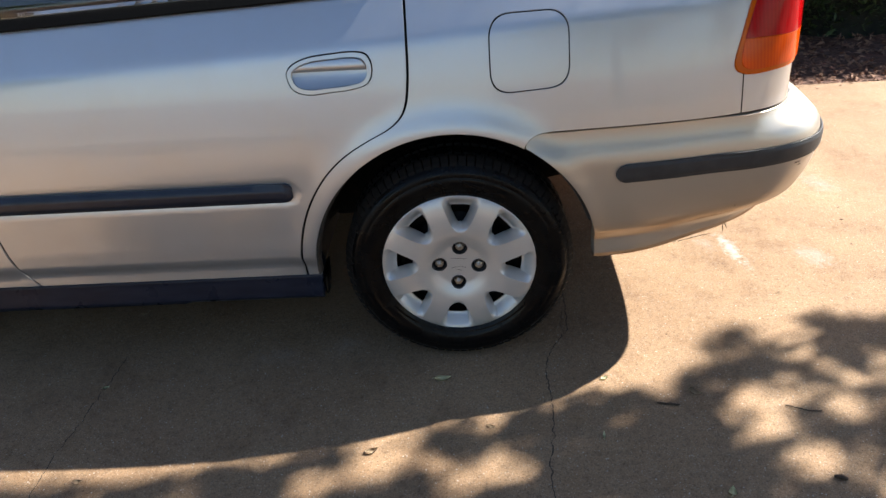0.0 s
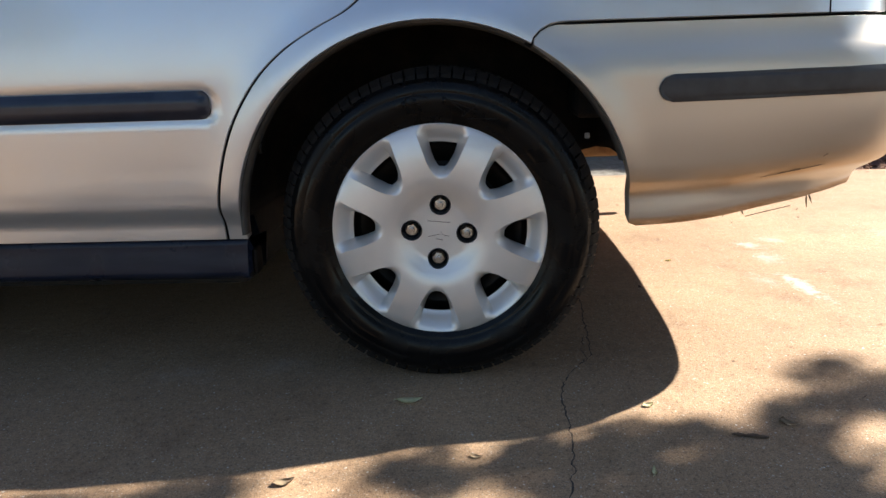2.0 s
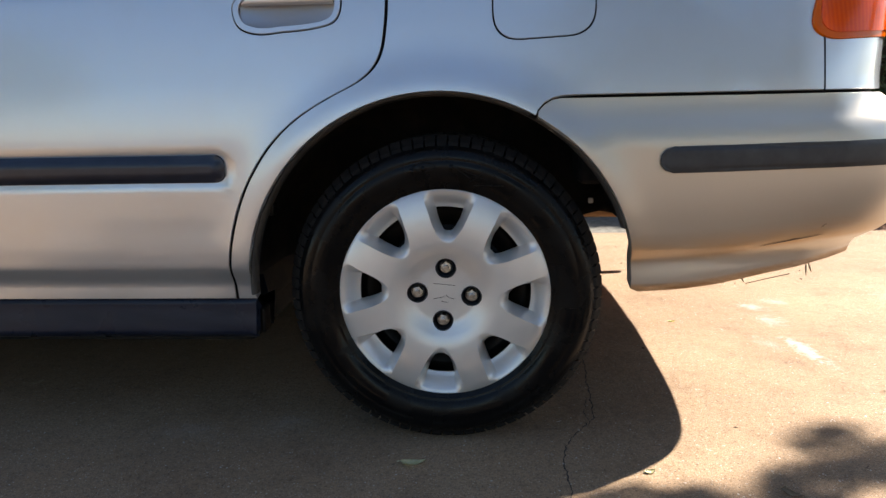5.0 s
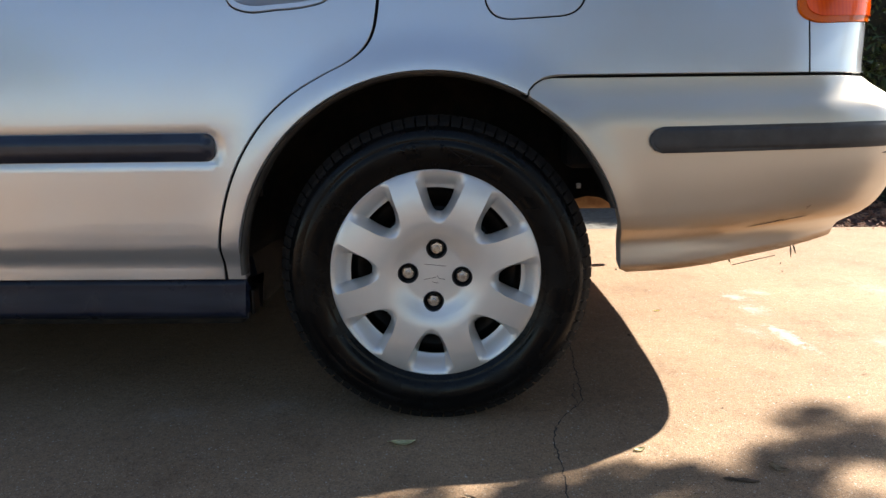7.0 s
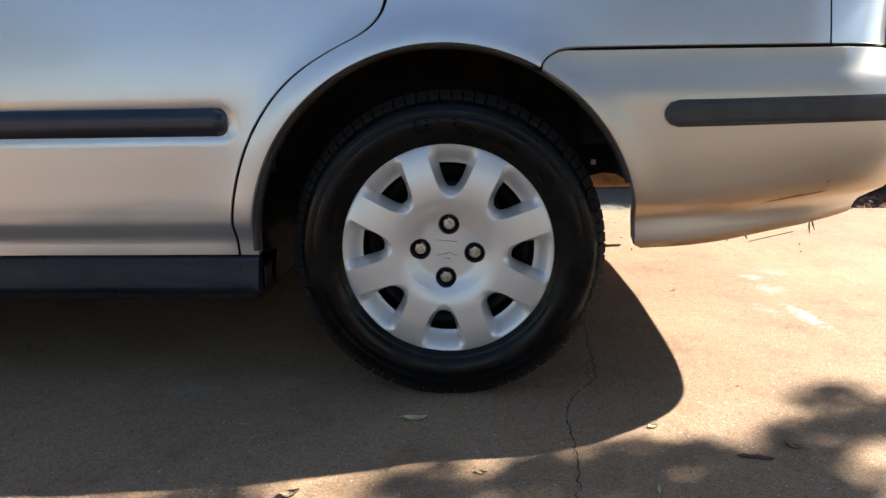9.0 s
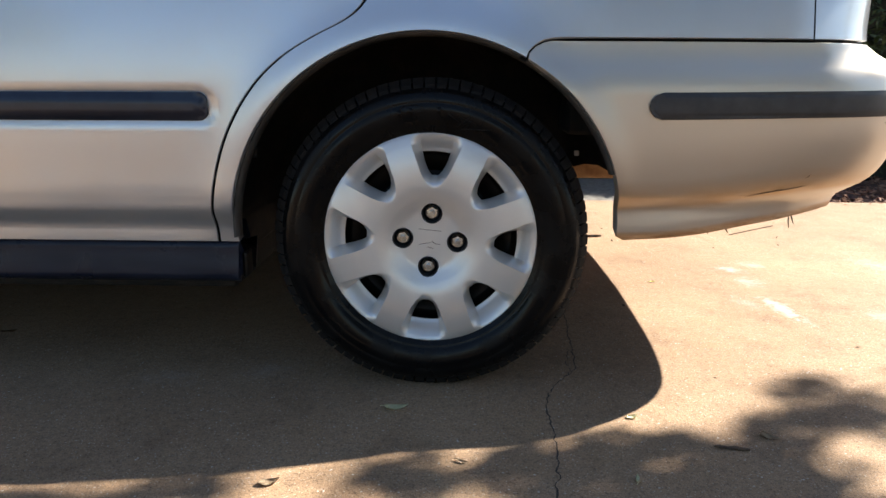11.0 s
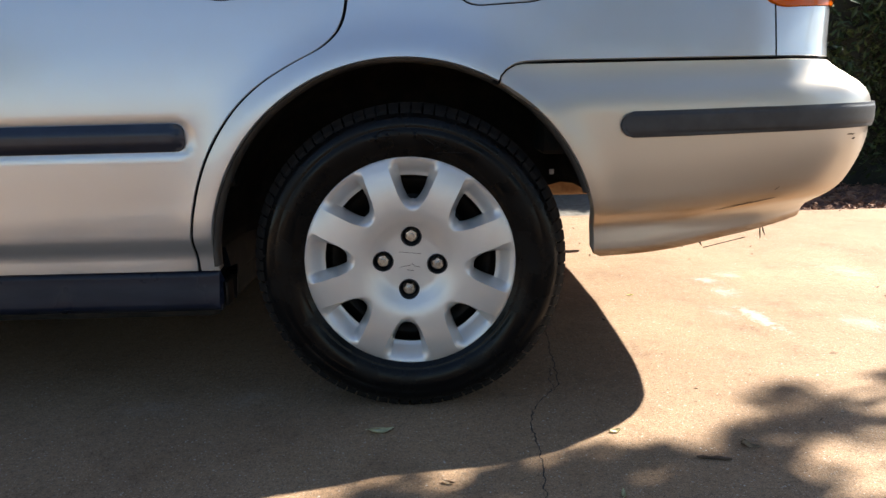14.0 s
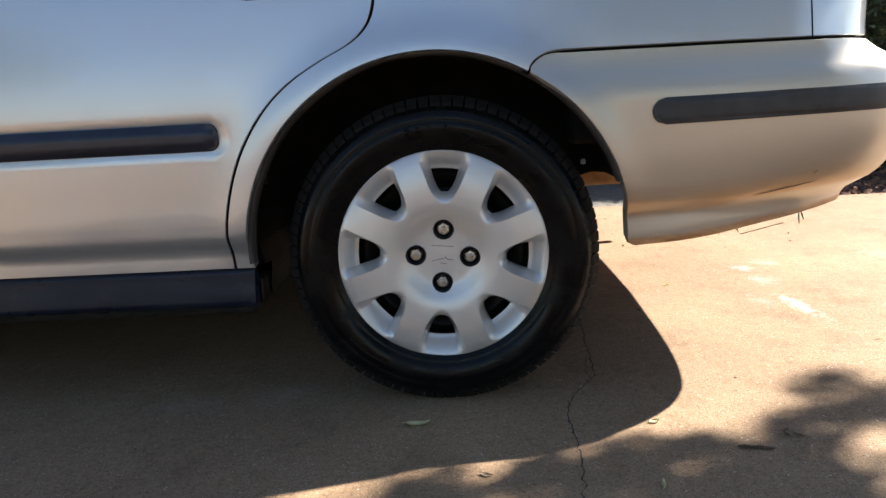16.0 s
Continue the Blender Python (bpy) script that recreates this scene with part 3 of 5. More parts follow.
for m in (None, MID):
    near = m is None
    q = panel("quarter_panel", QUARTER, side, PAINT, car, "silver painted rear quarter panel with a wheel opening", [FUEL, TAIL] if near else [TAIL], 0.014, 0.024, 0.012, m)
    # fuel flap, tail lamp
    if near:
        inset = [(0.178 + (u - 0.178) * 0.958, 0.814 + (v - 0.814) * 0.958) for u, v in FUEL]
        panel("fuel_flap", inset, side, PAINT, car, "silver fuel filler flap", step=0.014)
    lens_out = [(0.8 + (u - 0.8) * 0.985 , 0.836 + (v - 0.836) * 0.982) for u, v in TAIL]

    def lens_skin(u, v, push=0.0):
        return side(u, v, push + 0.004)

    def lens_core(u, v, push=0.0):
        return side(u, v, push + 0.0065)

    lamp = panel("tail_lamp", lens_out, lens_skin, RIM_AMBER, car, "wraparound tail lamp with red and amber lenses", step=0.012, depth=0.02, mirror=m)
    cut = 0.802
    clip_low = rounded([(0.660, cut), (1.01, cut), (1.01, 0.745), (0.85, 0.742), (0.675, 0.735), (0.650, 0.752)], [0.003, 0.003, 0.01, 0.1, 0.02, 0.03])
    clip_high = rounded([(0.707, 0.942), (1.01, 0.942), (1.01, cut + 0.002), (0.6615, cut + 0.002)], [0.02, 0.02, 0.003, 0.003])
    panel("amber_lens", clip_low, lens_core, AMBER, lamp, "ribbed amber lens", step=0.01, depth=0.006, mirror=m)
    panel("red_lens", clip_high, lens_core, RED, lamp, "red lens", step=0.01, depth=0.006, mirror=m)

    # rear door and front door
    door_edge = [(u - GAP, v) for u, v in SHUT]
    DOOR = door_edge + [(u, belt(u)) for u in np.linspace(-0.10, -1.13, 24)] + [(-1.125, 0.70), (-1.122, 0.46), (-1.112, 0.385), (-1.092, 0.305), (-1.075, 0.283)]
    SURROUND = HANDLE_RIM
    door = panel("rear_door", DOOR, side, PAINT, car, "silver painted rear door", [SURROUND] if near else [], 0.0078 if near else 0.02, 0.014, 0.01, m)
    FRONT = [(-1.136, belt(-1.136)), (-1.132, 0.70), (-1.129, 0.46), (-1.119, 0.385), (-1.099, 0.305), (-1.082, 0.283), (-2.14, 0.283), (-2.2, 0.45), (-2.19, 0.70), (-2.12, belt(-2.12))]
    front = panel("front_door", FRONT, side, PAINT, car, "silver painted front door", (), 0.03, 0.014, None, m)
    FENDER = ([(-2.125, belt(-2.125)), (-2.194, 0.70), (-2.204, 0.45), (-2.145, 0.283), (-2.285, 0.283)] + arc(ARCH[0] - 2.62, 0, 180) + [(-2.98, 0.25), (SIDE.s[0], 0.25), (SIDE.s[0], 0.60)]
              + [(u, belt(u)) for u in np.linspace(-3.4, -2.2, 12)])
    panel("front_fender", FENDER, side, PAINT, car, "silver front wing", (), 0.035, 0.02, None, m)

    # rear bumper with a dark rubbing strip
    LOW = [(u, 0.289 + 0.038 * smooth(0.36, 0.85, u)) for u in np.linspace(0.37, BUMP.end, 40)]
    BUMPER = ([(0.354, 0.288)] + LOW + [(BUMP.end, 0.634)] + [(u, 0.634) for u in np.linspace(1.25, 0.226, 40)] + [(0.207, 0.6345), (0.1920, 0.6320), (0.1785, 0.6250), (0.1675, 0.6140)]
              + arc(ARCH[0], 60, -1) + [(0.339, 0.296)])
    bumper = panel("rear_bumper", BUMPER, bumper_skin, DIRTY, car, "silver bumper with clay dirt along its lower edge", (), 0.012, 0.028, None, m)

    def strip_skin(u, v, push=0.0):
        mid, half = 0.5285 + 0.004 * smooth(0.37, 0.9, u), 0.0225
        e = min(1.0, max(-1.0, (v - mid) / half))
        d = 0.0225 - math.hypot(max(0.0, 0.3955 - u), v - mid)
        return bumper_skin(u, v, push + 0.0055 + 0.003 * (1 - abs(e) ** 3.5) * smooth(0.372, 0.392, u) - 0.0009 * math.exp(-(((d - 0.0048) / 0.0014) ** 2)))

    STRIP = ([(u, 0.506 + 0.004 * smooth(0.37, 0.9, u)) for u in np.linspace(0.395, BUMP.end, 40)] + [(u, 0.551 + 0.004 * smooth(0.37, 0.9, u)) for u in np.linspace(BUMP.end, 0.395, 40)]
             + [(0.382, 0.546), (0.375, 0.537), (0.373, 0.5285), (0.375, 0.520), (0.382, 0.511)])
    panel("rubbing_strip", STRIP, strip_skin, STRIPMAT, bumper, "dark blue-grey plastic rubbing strip", (), 0.0032 if near else 0.012, 0.004, None, m)

    # door mouldings, each lying in its channel
    def mould_skin(u, v, push=0.0):
        d = 0.0243 - math.hypot(max(0.0, u + 0.4015), v - 0.5255)
        return side(u, v, push + 0.005 + 0.010 * math.sqrt(smooth(0.0, 0.020, d)))

    for owner, u0, u1 in ((door, -1.118, None), (front, -2.19, -1.124)):
        if u1 is None:
            s = rounded([(u0, 0.5495), (-0.3775, 0.5495), (-0.3775, 0.5015), (u0, 0.5015)], [0.001, 0.023, 0.023, 0.001], 8)
        else:
            s = [(u0, 0.5495), (u1, 0.5495), (u1, 0.5015), (u0, 0.5015)]
        panel("moulding", s, mould_skin, TRIM, owner, "dark blue-black plastic side moulding", (), 0.008 if near and u1 is None else 0.03, 0.005, None, m)

    # black sill
    def sill_skin(u, v, push=0.0):
        o = -0.040 + 0.006 * smooth(0.284, 0.275, v) - 0.020 * smooth(0.214, 0.201, v) ** 2 + 0.006 * smooth(0.276, 0.212, v)
        x, y, nx, ny = SIDE.at(u)
        o += push
        return Vector((x + nx * o, y + ny * o, v))

    panel("sill", [(-2.27, 0.281), (-0.351, 0.281), (-0.352, 0.262), (-0.354, 0.203), (-2.27, 0.203)], sill_skin, SILL, car, "black plastic sill under the doors", (), 0.012, 0.12, None, m)

    # dark seams behind the shut lines
    def deep(u, v, push=0.0):
        return side(u, v, push - 0.0035)

    def deep_bumper(u, v, push=0.0):
        return bumper_skin(u, v, push - 0.010)

    wide = 0.007
    panel("door_seal", [(u - wide, v) for u, v in SHUT] + [(u + wide, v) for u, v in SHUT[::-1]], deep, GASKET, car, "dark door seal", (), 0.008, 0.0, None, m)
    panel("bumper_seal", [(0.150, 0.606), (0.170, 0.6275), (0.198, 0.641), (0.225, 0.646)] + [(u, 0.646) for u in np.linspace(0.26, SIDE.end, 50)] + [(u, 0.631 - 0.020 * smooth(0.66, 0.76, u)) for u in np.linspace(SIDE.end, 0.26, 50)]
          + [(0.225, 0.632), (0.207, 0.6315), (0.193, 0.629), (0.1795, 0.6215), (0.1675, 0.6095), (0.1615, 0.600)], lambda u, v, push=0.0: side(u, v, push - 0.015 - 0.030 * smooth(0.630, 0.612, v) * smooth(0.6, 0.7, u)), GASKET, car, "dark gap above the bumper", (), 0.008, 0.0, None, m)
    # hidden strip added to keep sun from leaking in above the bumper
    panel("bumper_light_stop", [(0.50, 0.002), (1.30, 0.002), (1.30, 0.07), (0.50, 0.07)], lambda u, v, push=0.0: bumper_skin(u, 0.6285, -v) + Vector((0, 0, push)), GASKET, car, "hidden dark strip added to block sun at the bumper's top edge", (), 0.02, 0.0, None, m)
    panel("lamp_gasket", [(0.8 + (u - 0.8) * 1.03, 0.836 + (v - 0.836) * 1.03) for u, v in TAIL], deep, GASKET, car, "", (), 0.012, 0.0, None, m)
    if near:
        panel("flap_seal", [(0.178 + (u - 0.178) * 1.05, 0.814 + (v - 0.814) * 1.05) for u, v in FUEL], deep, GASKET, car, "", (), 0.014, 0.0)
        panel("front_seal", [(-1.134, 0.90), (-1.134, 0.70), (-1.131, 0.46), (-1.121, 0.385), (-1.101, 0.305), (-1.084, 0.285), (-1.070, 0.285), (-1.087, 0.305), (-1.107, 0.385), (-1.117, 0.46), (-1.120, 0.70), (-1.120, 0.90)], deep, GASKET, car, "", (), 0.012, 0.0)
        panel("corner_seam", [(0.6618, 0.7285), (0.6642, 0.7285), (0.6642, 0.640), (0.6618, 0.640)], lambda u, v, push=0.0: side(u, v, push + 0.0007), GASKET, car, "thin dark seam below the tail lamp", (), 0.004, 0.001)

# handle of the rear door, near side
HX, HZ = -0.259, 0.794


def pull_in(loop, k):
    return [(HX + (u - HX) * (1 - 0.006 * k / 0.095), HZ + (v - HZ) * (1 - 0.006 * k / 0.045)) for u, v in loop]


SUR1, SUR2 = pull_in(SURROUND, 0.6), pull_in(SURROUND, 2.0)


def frame_skin(u, v, push=0.0):
    return side(u, v, push + 0.003)


near_door = next(o for o in car.children if o.name == "rear_door")
handle = panel("door_handle", SUR1, frame_skin, PAINT, near_door, "silver pull handle in a recessed surround", [SUR2], 0.006, 0.006)


def bowl_skin(u, v, push=0.0):
    q = ((u - HX) / 0.088) ** 2 * 0.55 + ((v - HZ + 0.002) / 0.040) ** 2
    return side(u, v, push - 0.024 * max(0.0, 1 - q) ** 0.6 + 0.0005)


panel("handle_bowl", pull_in(SURROUND, 1.5), bowl_skin, PAINT, handle, "hollow behind the handle", (), 0.005, 0.0)


def flap_skin(u, v, push=0.0):
    t = (v - 0.792) / 0.036
    return side(u, v, push + 0.004 - 0.010 * (1 - smooth(0.0, 0.55, t)) ** 2 - 0.003 * smooth(0.6, 1.1, t))


FLAP = [(u, v) for u, v in resample(pull_in(SURROUND, 2.6), 0.004) if v > 0.797]
panel("handle_flap", FLAP, flap_skin, PAINT, handle, "silver lift flap", (), 0.005, 0.007)

# ---- upper body: bonnet, cabin, boot ----
ROOF_X = [-3.45, -3.2, -2.6, -2.1, -1.95, -1.45, -1.2, -0.7, -0.35, -0.15, 0.28, 0.42, 0.6, 0.80]
ROOF_Z = [0.66, 0.79, 0.90, 0.965, 1.00, 1.33, 1.375, 1.395, 1.365, 1.30, 1.035, 1.005, 0.998, 0.985]


def upper(u, t, push=0.0):
    """Skin above the belt: u along the car, t from 0 at the belt to 1 at the middle."""
    b = side(u, belt(u))
    top = spline(b.x, ROOF_X, ROOF_Z)
    cabin = smooth(-2.15, -1.5, b.x) * (1 - smooth(-0.2, 0.35, b.x))
    n, k = 5.0 - 2.0 * cabin, 2.0 - 0.35 * cabin
    a = min(1.0, max(0.0, t)) * math.pi / 2 * 0.99999
    hw = MID - b.y
    y, z = hw * math.cos(a) ** (2 / n), (max(0.01, top - b.z)) * math.sin(a) ** (2 / k)
    # the glasshouse leans in evenly and rounds over into the roof
    f = math.sin(a) ** (2 / k)
    lean = hw * (1 - 0.36 * f) * (math.sqrt(max(0.0, 1 - ((f - 0.86) / 0.14) ** 2)) if f > 0.86 else 1.0)
    y = (1 - cabin) * y + cabin * lean
    return Vector((b.x, MID - y, b.z + z))


us = list(np.linspace(SIDE.u_of(-3.40), SIDE.u_of(-2.15), 12)) + list(np.linspace(SIDE.u_of(-2.1), SIDE.u_of(0.35), 40)) + list(np.linspace(SIDE.u_of(0.38), SIDE.u_of(0.80), 16))
verts, faces, T = [], [], 18
for u in us:
    row = [upper(u, k / T) for k in range(T + 1)]
    verts += row + [Vector((p.x, 2 * MID - p.y, p.z)) for p in row[-2::-1]]
W = 2 * T + 1
faces = [(i * W + k, i * W + k + 1, (i + 1) * W + k + 1, (i + 1) * W + k) for i in range(len(us) - 1) for k in range(W - 1)]
mesh_part("upper_body", verts, faces, PAINT, car, "silver roof, bonnet and boot lid")


def up_skin(u, t, push=0.0):
    e = 1e-3
    p = upper(u, t)
    n = (upper(u + e, t) - upper(u - e, t)).cross(upper(u, t + e) - upper(u, max(0.0, t - e)))
    n.normalize()
    return p + n * push


def up_panel(name, u0, u1, t0, t1, push, material, parent, label="", m=None, nu=24, nt=10):
    vs, fs = [], []
    for i in range(nu + 1):
        for k in range(nt + 1):
            u, t = u0 + (u1 - u0) * i / nu, t0 + (t1 - t0) * k / nt
            vs.append(up_skin(u, t, push))
    n0 = len(vs)
    vs += [up_skin(u0 + (u1 - u0) * i / nu, t0 + (t1 - t0) * k / nt, push - 0.006) for i in range(nu + 1) for k in range(nt + 1)]
    if m is not None:
        vs = [Vector((p.x, 2 * m - p.y, p.z)) for p in vs]
    w = nt + 1
    for i in range(nu):
        for k in range(nt):
            a = i * w + k
            fs.append((a, a + w, a + w + 1, a + 1))
            fs.append((n0 + a, n0 + a + 1, n0 + a + w + 1, n0 + a + w))
    rim = [i * w for i in range(nu)] + [nu * w + k for k in range(nt)] + [i * w + nt for i in range(nu, 0, -1)] + [k for k in range(nt, 0, -1)]
    for a, b in zip(rim, rim[1:] + rim[:1]):
        fs.append((a, b, n0 + b, n0 + a)[::-1])
    return mesh_part(name, vs, fs, material, parent, label)


for m in (None, MID):
    for owner, u0, u1 in (("rear", -1.09, -0.19), ("front", -1.98, -1.15)):
        up_panel("belt_seal", u0 - 0.03, u1 + 0.06, 0.0, 0.055, 0.012, GASKET, car, "black rubber belt seal", m)
        # a near-black sheet under the glass stands in for the cabin's dimness
        gloom = up_panel("cabin_gloom", u0, u1, 0.05, 0.62, 0.007, CABIN, car, "dark sheet standing in for the dim cabin behind the side window", m)
        pane = up_panel("side_window", u0, u1, 0.05, 0.62, 0.014, GLASS, car, "tinted side window", m)
        pane.visible_shadow = False
up_panel("windscreen", -1.92, -1.52, 0.55, 1.0, 0.006, CABIN, car, "dark windscreen")
up_panel("windscreen", -1.92, -1.52, 0.55, 1.0, 0.006, CABIN, car, "dark windscreen", MID)
up_panel("rear_window", -0.10, 0.24, 0.55, 1.0, 0.006, CABIN, car, "dark rear window")
up_panel("rear_window", -0.10, 0.24, 0.55, 1.0, 0.006, CABIN, car, "dark rear window", MID)

# ---- underneath ----
for name, lo, hi, label in (("cabin_floor", (-2.1, 0.05, 0.225), (-0.372, 2 * MID - 0.05, 0.84), "dark dirty cabin floor"), ("floor_tunnel", (-2.1, 0.13, 0.150), (-0.40, 2 * MID - 0.13, 0.222), "dark dirty floor pan"),
                            ("engine_tray", (-3.3, 0.36, 0.17), (-2.104, 2 * MID - 0.36, 0.70), "dark engine tray"), ("boot_floor", (-0.368, 0.05, 0.705), (0.50, 2 * MID - 0.05, 0.86), "dark boot floor"),
                            ("axle_housing", (-0.368, 0.34, 0.27), (0.26, 2 * MID - 0.34, 0.70), "dark underbody above the axle"), ("spare_wheel_well", (0.264, 0.20, 0.46), (0.74, 2 * MID - 0.20, 0.70), "dark spare wheel well")):
    bm = bmesh.new()
    box(bm, lo, hi, 0.02)
    part(name, bm, BLACK, car, label, smooth=False)

for cx in (ARCH[0], ARCH[0] - 2.62):
    for m in (None, MID):
        bm = bmesh.new()
        a0, a1, n = 14.5, 180.0, 48
        rings = []
        for y, r in ((-0.010, 0.3505), (0.01, 0.357), (0.10, 0.362), (0.24, 0.358), (0.30, 0.34), (0.32, 0.20), (0.322, 0.02)):
            rings.append([bm.verts.new((cx + r * math.cos(radians(a0 + (a1 - a0) * k / n)), y, ARCH[1] + r * math.sin(radians(a0 + (a1 - a0) * k / n)))) for k in range(n + 1)])
        for a, b in zip(rings, rings[1:]):
            for k in range(n):
                bm.faces.new((a[k], a[k + 1], b[k + 1], b[k]))
        bmesh.ops.solidify(bm, geom=bm.faces[:], thickness=0.003)
        if m is not None:
            bmesh.ops.scale(bm, vec=(1, -1, 1), verts=bm.verts)
            bmesh.ops.translate(bm, vec=(0, 2 * m, 0), verts=bm.verts)
            bmesh.ops.reverse_faces(bm, faces=bm.faces)
        liner = part("wheel_arch_liner", bm, LINER, car, "black wheel arch liner")
        if cx == ARCH[0] and m is None:
            bm = bmesh.new()
            box(bm, (0.2985, 0.292, 0.409), (0.3085, 0.302, 0.420), 0.0015)
            part("clip", bm, mat("pale_clip", (0.6, 0.58, 0.55), 0.6), liner, "pale plastic clip")
            bm = bmesh.new()
            box(bm, (-0.335, 0.03, 0.43), (-0.318, 0.06, 0.452), 0.004)
            part("rubber_stop", bm, STEEL, liner, "brown dusty stop")
            # the folded edge of the wheel opening
            bm = bmesh.new()
            rings = []
            for y, rr in ((-0.029, 0.3450), (-0.0275, 0.3395), (-0.012, 0.3360), (0.004, 0.3385), (0.004, 0.3460), (-0.020, 0.3480)):
                rings.append([bm.verts.new((cx + rr * math.cos(radians(18 + 164 * k / 60)), y, ARCH[1] + rr * math.sin(radians(18 + 164 * k / 60)))) for k in range(61)])
            for a, b in zip(rings, rings[1:] + rings[:1]):
                for k in range(60):
                    bm.faces.new((a[k], a[k + 1], b[k + 1], b[k]))
            part("arch_lip", bm, LIP, liner, "dark grey folded lip of the wheel opening")
            bm = bmesh.new()
            box(bm, (-0.352, 0.012, 0.208), (-0.343, 0.05, 0.256), 0.005)
            part("sill_bracket", bm, STEEL, liner, "rusty brown bracket behind the sill")

bm = bmesh.new()
box(bm, (0.37, 0.96, 0.266), (0.70, 1.42, 0.40), 0.014)
muffler = part("muffler", bm, RUST, car, "rusty tan exhaust silencer")
bm = bmesh.new()
tube(bm, [(0.70, 1.44, 0.32), (0.80, 1.46, 0.315), (0.885, 1.47, 0.305)], 0.022, 14)
part("tail_pipe", bm, RUST, muffler, "rusty tail pipe")
bm = bmesh.new()
tube(bm, [(0.0, 0.16, 0.287), (0.0, 0.5, 0.26), (0.0, MID, 0.25), (0.0, 1.1, 0.26), (0.0, 1.46, 0.287)], 0.03, 12)
part("rear_axle", bm, BLACK, car, "dark axle beam")

# ---- wheels ----
R = 0.1955
TURN = radians(-4.0)


def cover_height(r, phi, m, hole):
    """How far the wheel cover stands out at the share r of its radius; m: 1 in a pocket, 0 on a spoke."""
    crown = spline(r, [0.0, 0.22, 0.29, 0.35, 0.42, 0.49, 0.58, 0.70, 0.85, 0.91, 0.95, 0.98, 1.0], [0.0020, 0.0020, 0.0032, 0.0075, 0.0130, 0.0162, 0.0176, 0.0172, 0.0132, 0.0103, 0.0074, 0.0045, 0.0010])
    floor = spline(r, [0.50, 0.56, 0.61, 0.80, 0.84, 0.90, 0.95, 0.975, 1.0], [0.015, 0.003, -0.012, -0.022, -0.0195, -0.0075, 0.0016, 0.0032, 0.0010])
    return crown * (1 - m) + min(floor, crown) * m


def cover_mesh():
    bm = bmesh.new()
    radii = [0.40, 0.43, 0.46, 0.485, 0.505, 0.52, 0.535, 0.55, 0.565, 0.58, 0.59, 0.60, 0.608, 0.62, 0.64, 0.67, 0.70, 0.73, 0.76, 0.79, 0.815, 0.835, 0.86, 0.885, 0.90, 0.915, 0.928, 0.94, 0.952, 0.962, 0.972, 0.982, 0.992, 1.0]
    us = [-1.0, -0.86, -0.74, -0.66, -0.60, -0.55, -0.51, -0.47, -0.43, -0.39, -0.35, -0.31, -0.2, -0.1, 0.0, 0.1, 0.2, 0.31, 0.35, 0.39, 0.43, 0.47, 0.51, 0.55, 0.60, 0.66, 0.74, 0.86]
    grid = []
    for r in radii:
        row = []
        a = float(np.interp(r, [0.50, 0.53, 0.555, 0.60, 0.67, 0.79, 0.91], [3.5, 5.6, 7.6, 10.0, 12.0, 13.6, 14.8]))
        hole = float(np.interp(r, [0.55, 0.60, 0.61, 0.65, 0.72, 0.83], [1.8, 2.5, 4.0, 6.4, 8.3, 9.3]))
        on = smooth(0.50, 0.612, r) * (1 - smooth(0.972, 0.985, r))
        for s in range(8):
            for u in us:
                w = abs(u)
                phi = float(np.interp(w, [0, 0.39, 0.55, 1.0], [0, hole, a, 22.5])) * (1 if u > 0 else -1)
                m = (1 - min(1.0, max(0.0, (w - 0.39) / 0.16))) * on
                # the wall towards the hub slopes
                h = cover_height(r, phi, m, 0)
                th = radians(90 + 45 * s + phi) + TURN
                row.append(bm.verts.new((r * R * math.cos(th), -h, r * R * math.sin(th))))
        grid.append(row)
    n = 8 * len(us)
    for i in range(len(radii) - 1):
        rm = (radii[i] + radii[i + 1]) / 2
        for k in range(n):
            w = (us[k % len(us)] + (us[k % len(us) + 1] if k % len(us) + 1 < len(us) else 1.0)) / 2
            if abs(w) < 0.40 and 0.60 < rm < 0.806:
                continue
            bm.faces.new((grid[i][k], grid[i + 1][k], grid[i + 1][(k + 1) % n], grid[i][(k + 1) % n]))
    # turned-in outer edge
    last = grid[-1]
    back = [bm.verts.new((v.co.x * 0.995, 0.010, v.co.z * 0.995)) for v in last]
    for k in range(n):
        bm.faces.new((last[k], back[k], back[(k + 1) % n], last[(k + 1) % n]))
    # the thickness of the openings' edges
    for e in [e for e in bm.edges if e.is_boundary and all(0.5 * R < math.hypot(v.co.x, v.co.z) < 0.9 * R for v in e.verts)]:
        a, b = e.verts
        c, d = bm.verts.new(b.co + Vector((0, 0.004, 0))), bm.verts.new(a.co + Vector((0, 0.004, 0)))
        bm.faces.new((a, b, c, d))
    bmesh.ops.remove_doubles(bm, verts=bm.verts, dist=1e-6)
    bmesh.ops.recalc_face_normals(bm, faces=bm.faces)
    for fc in bm.faces:
        fc.normal_update()
    if sum(fc.normal.y * fc.calc_area() for fc in bm.faces) > 0:
        bmesh.ops.reverse_faces(bm, faces=bm.faces)
    return bm


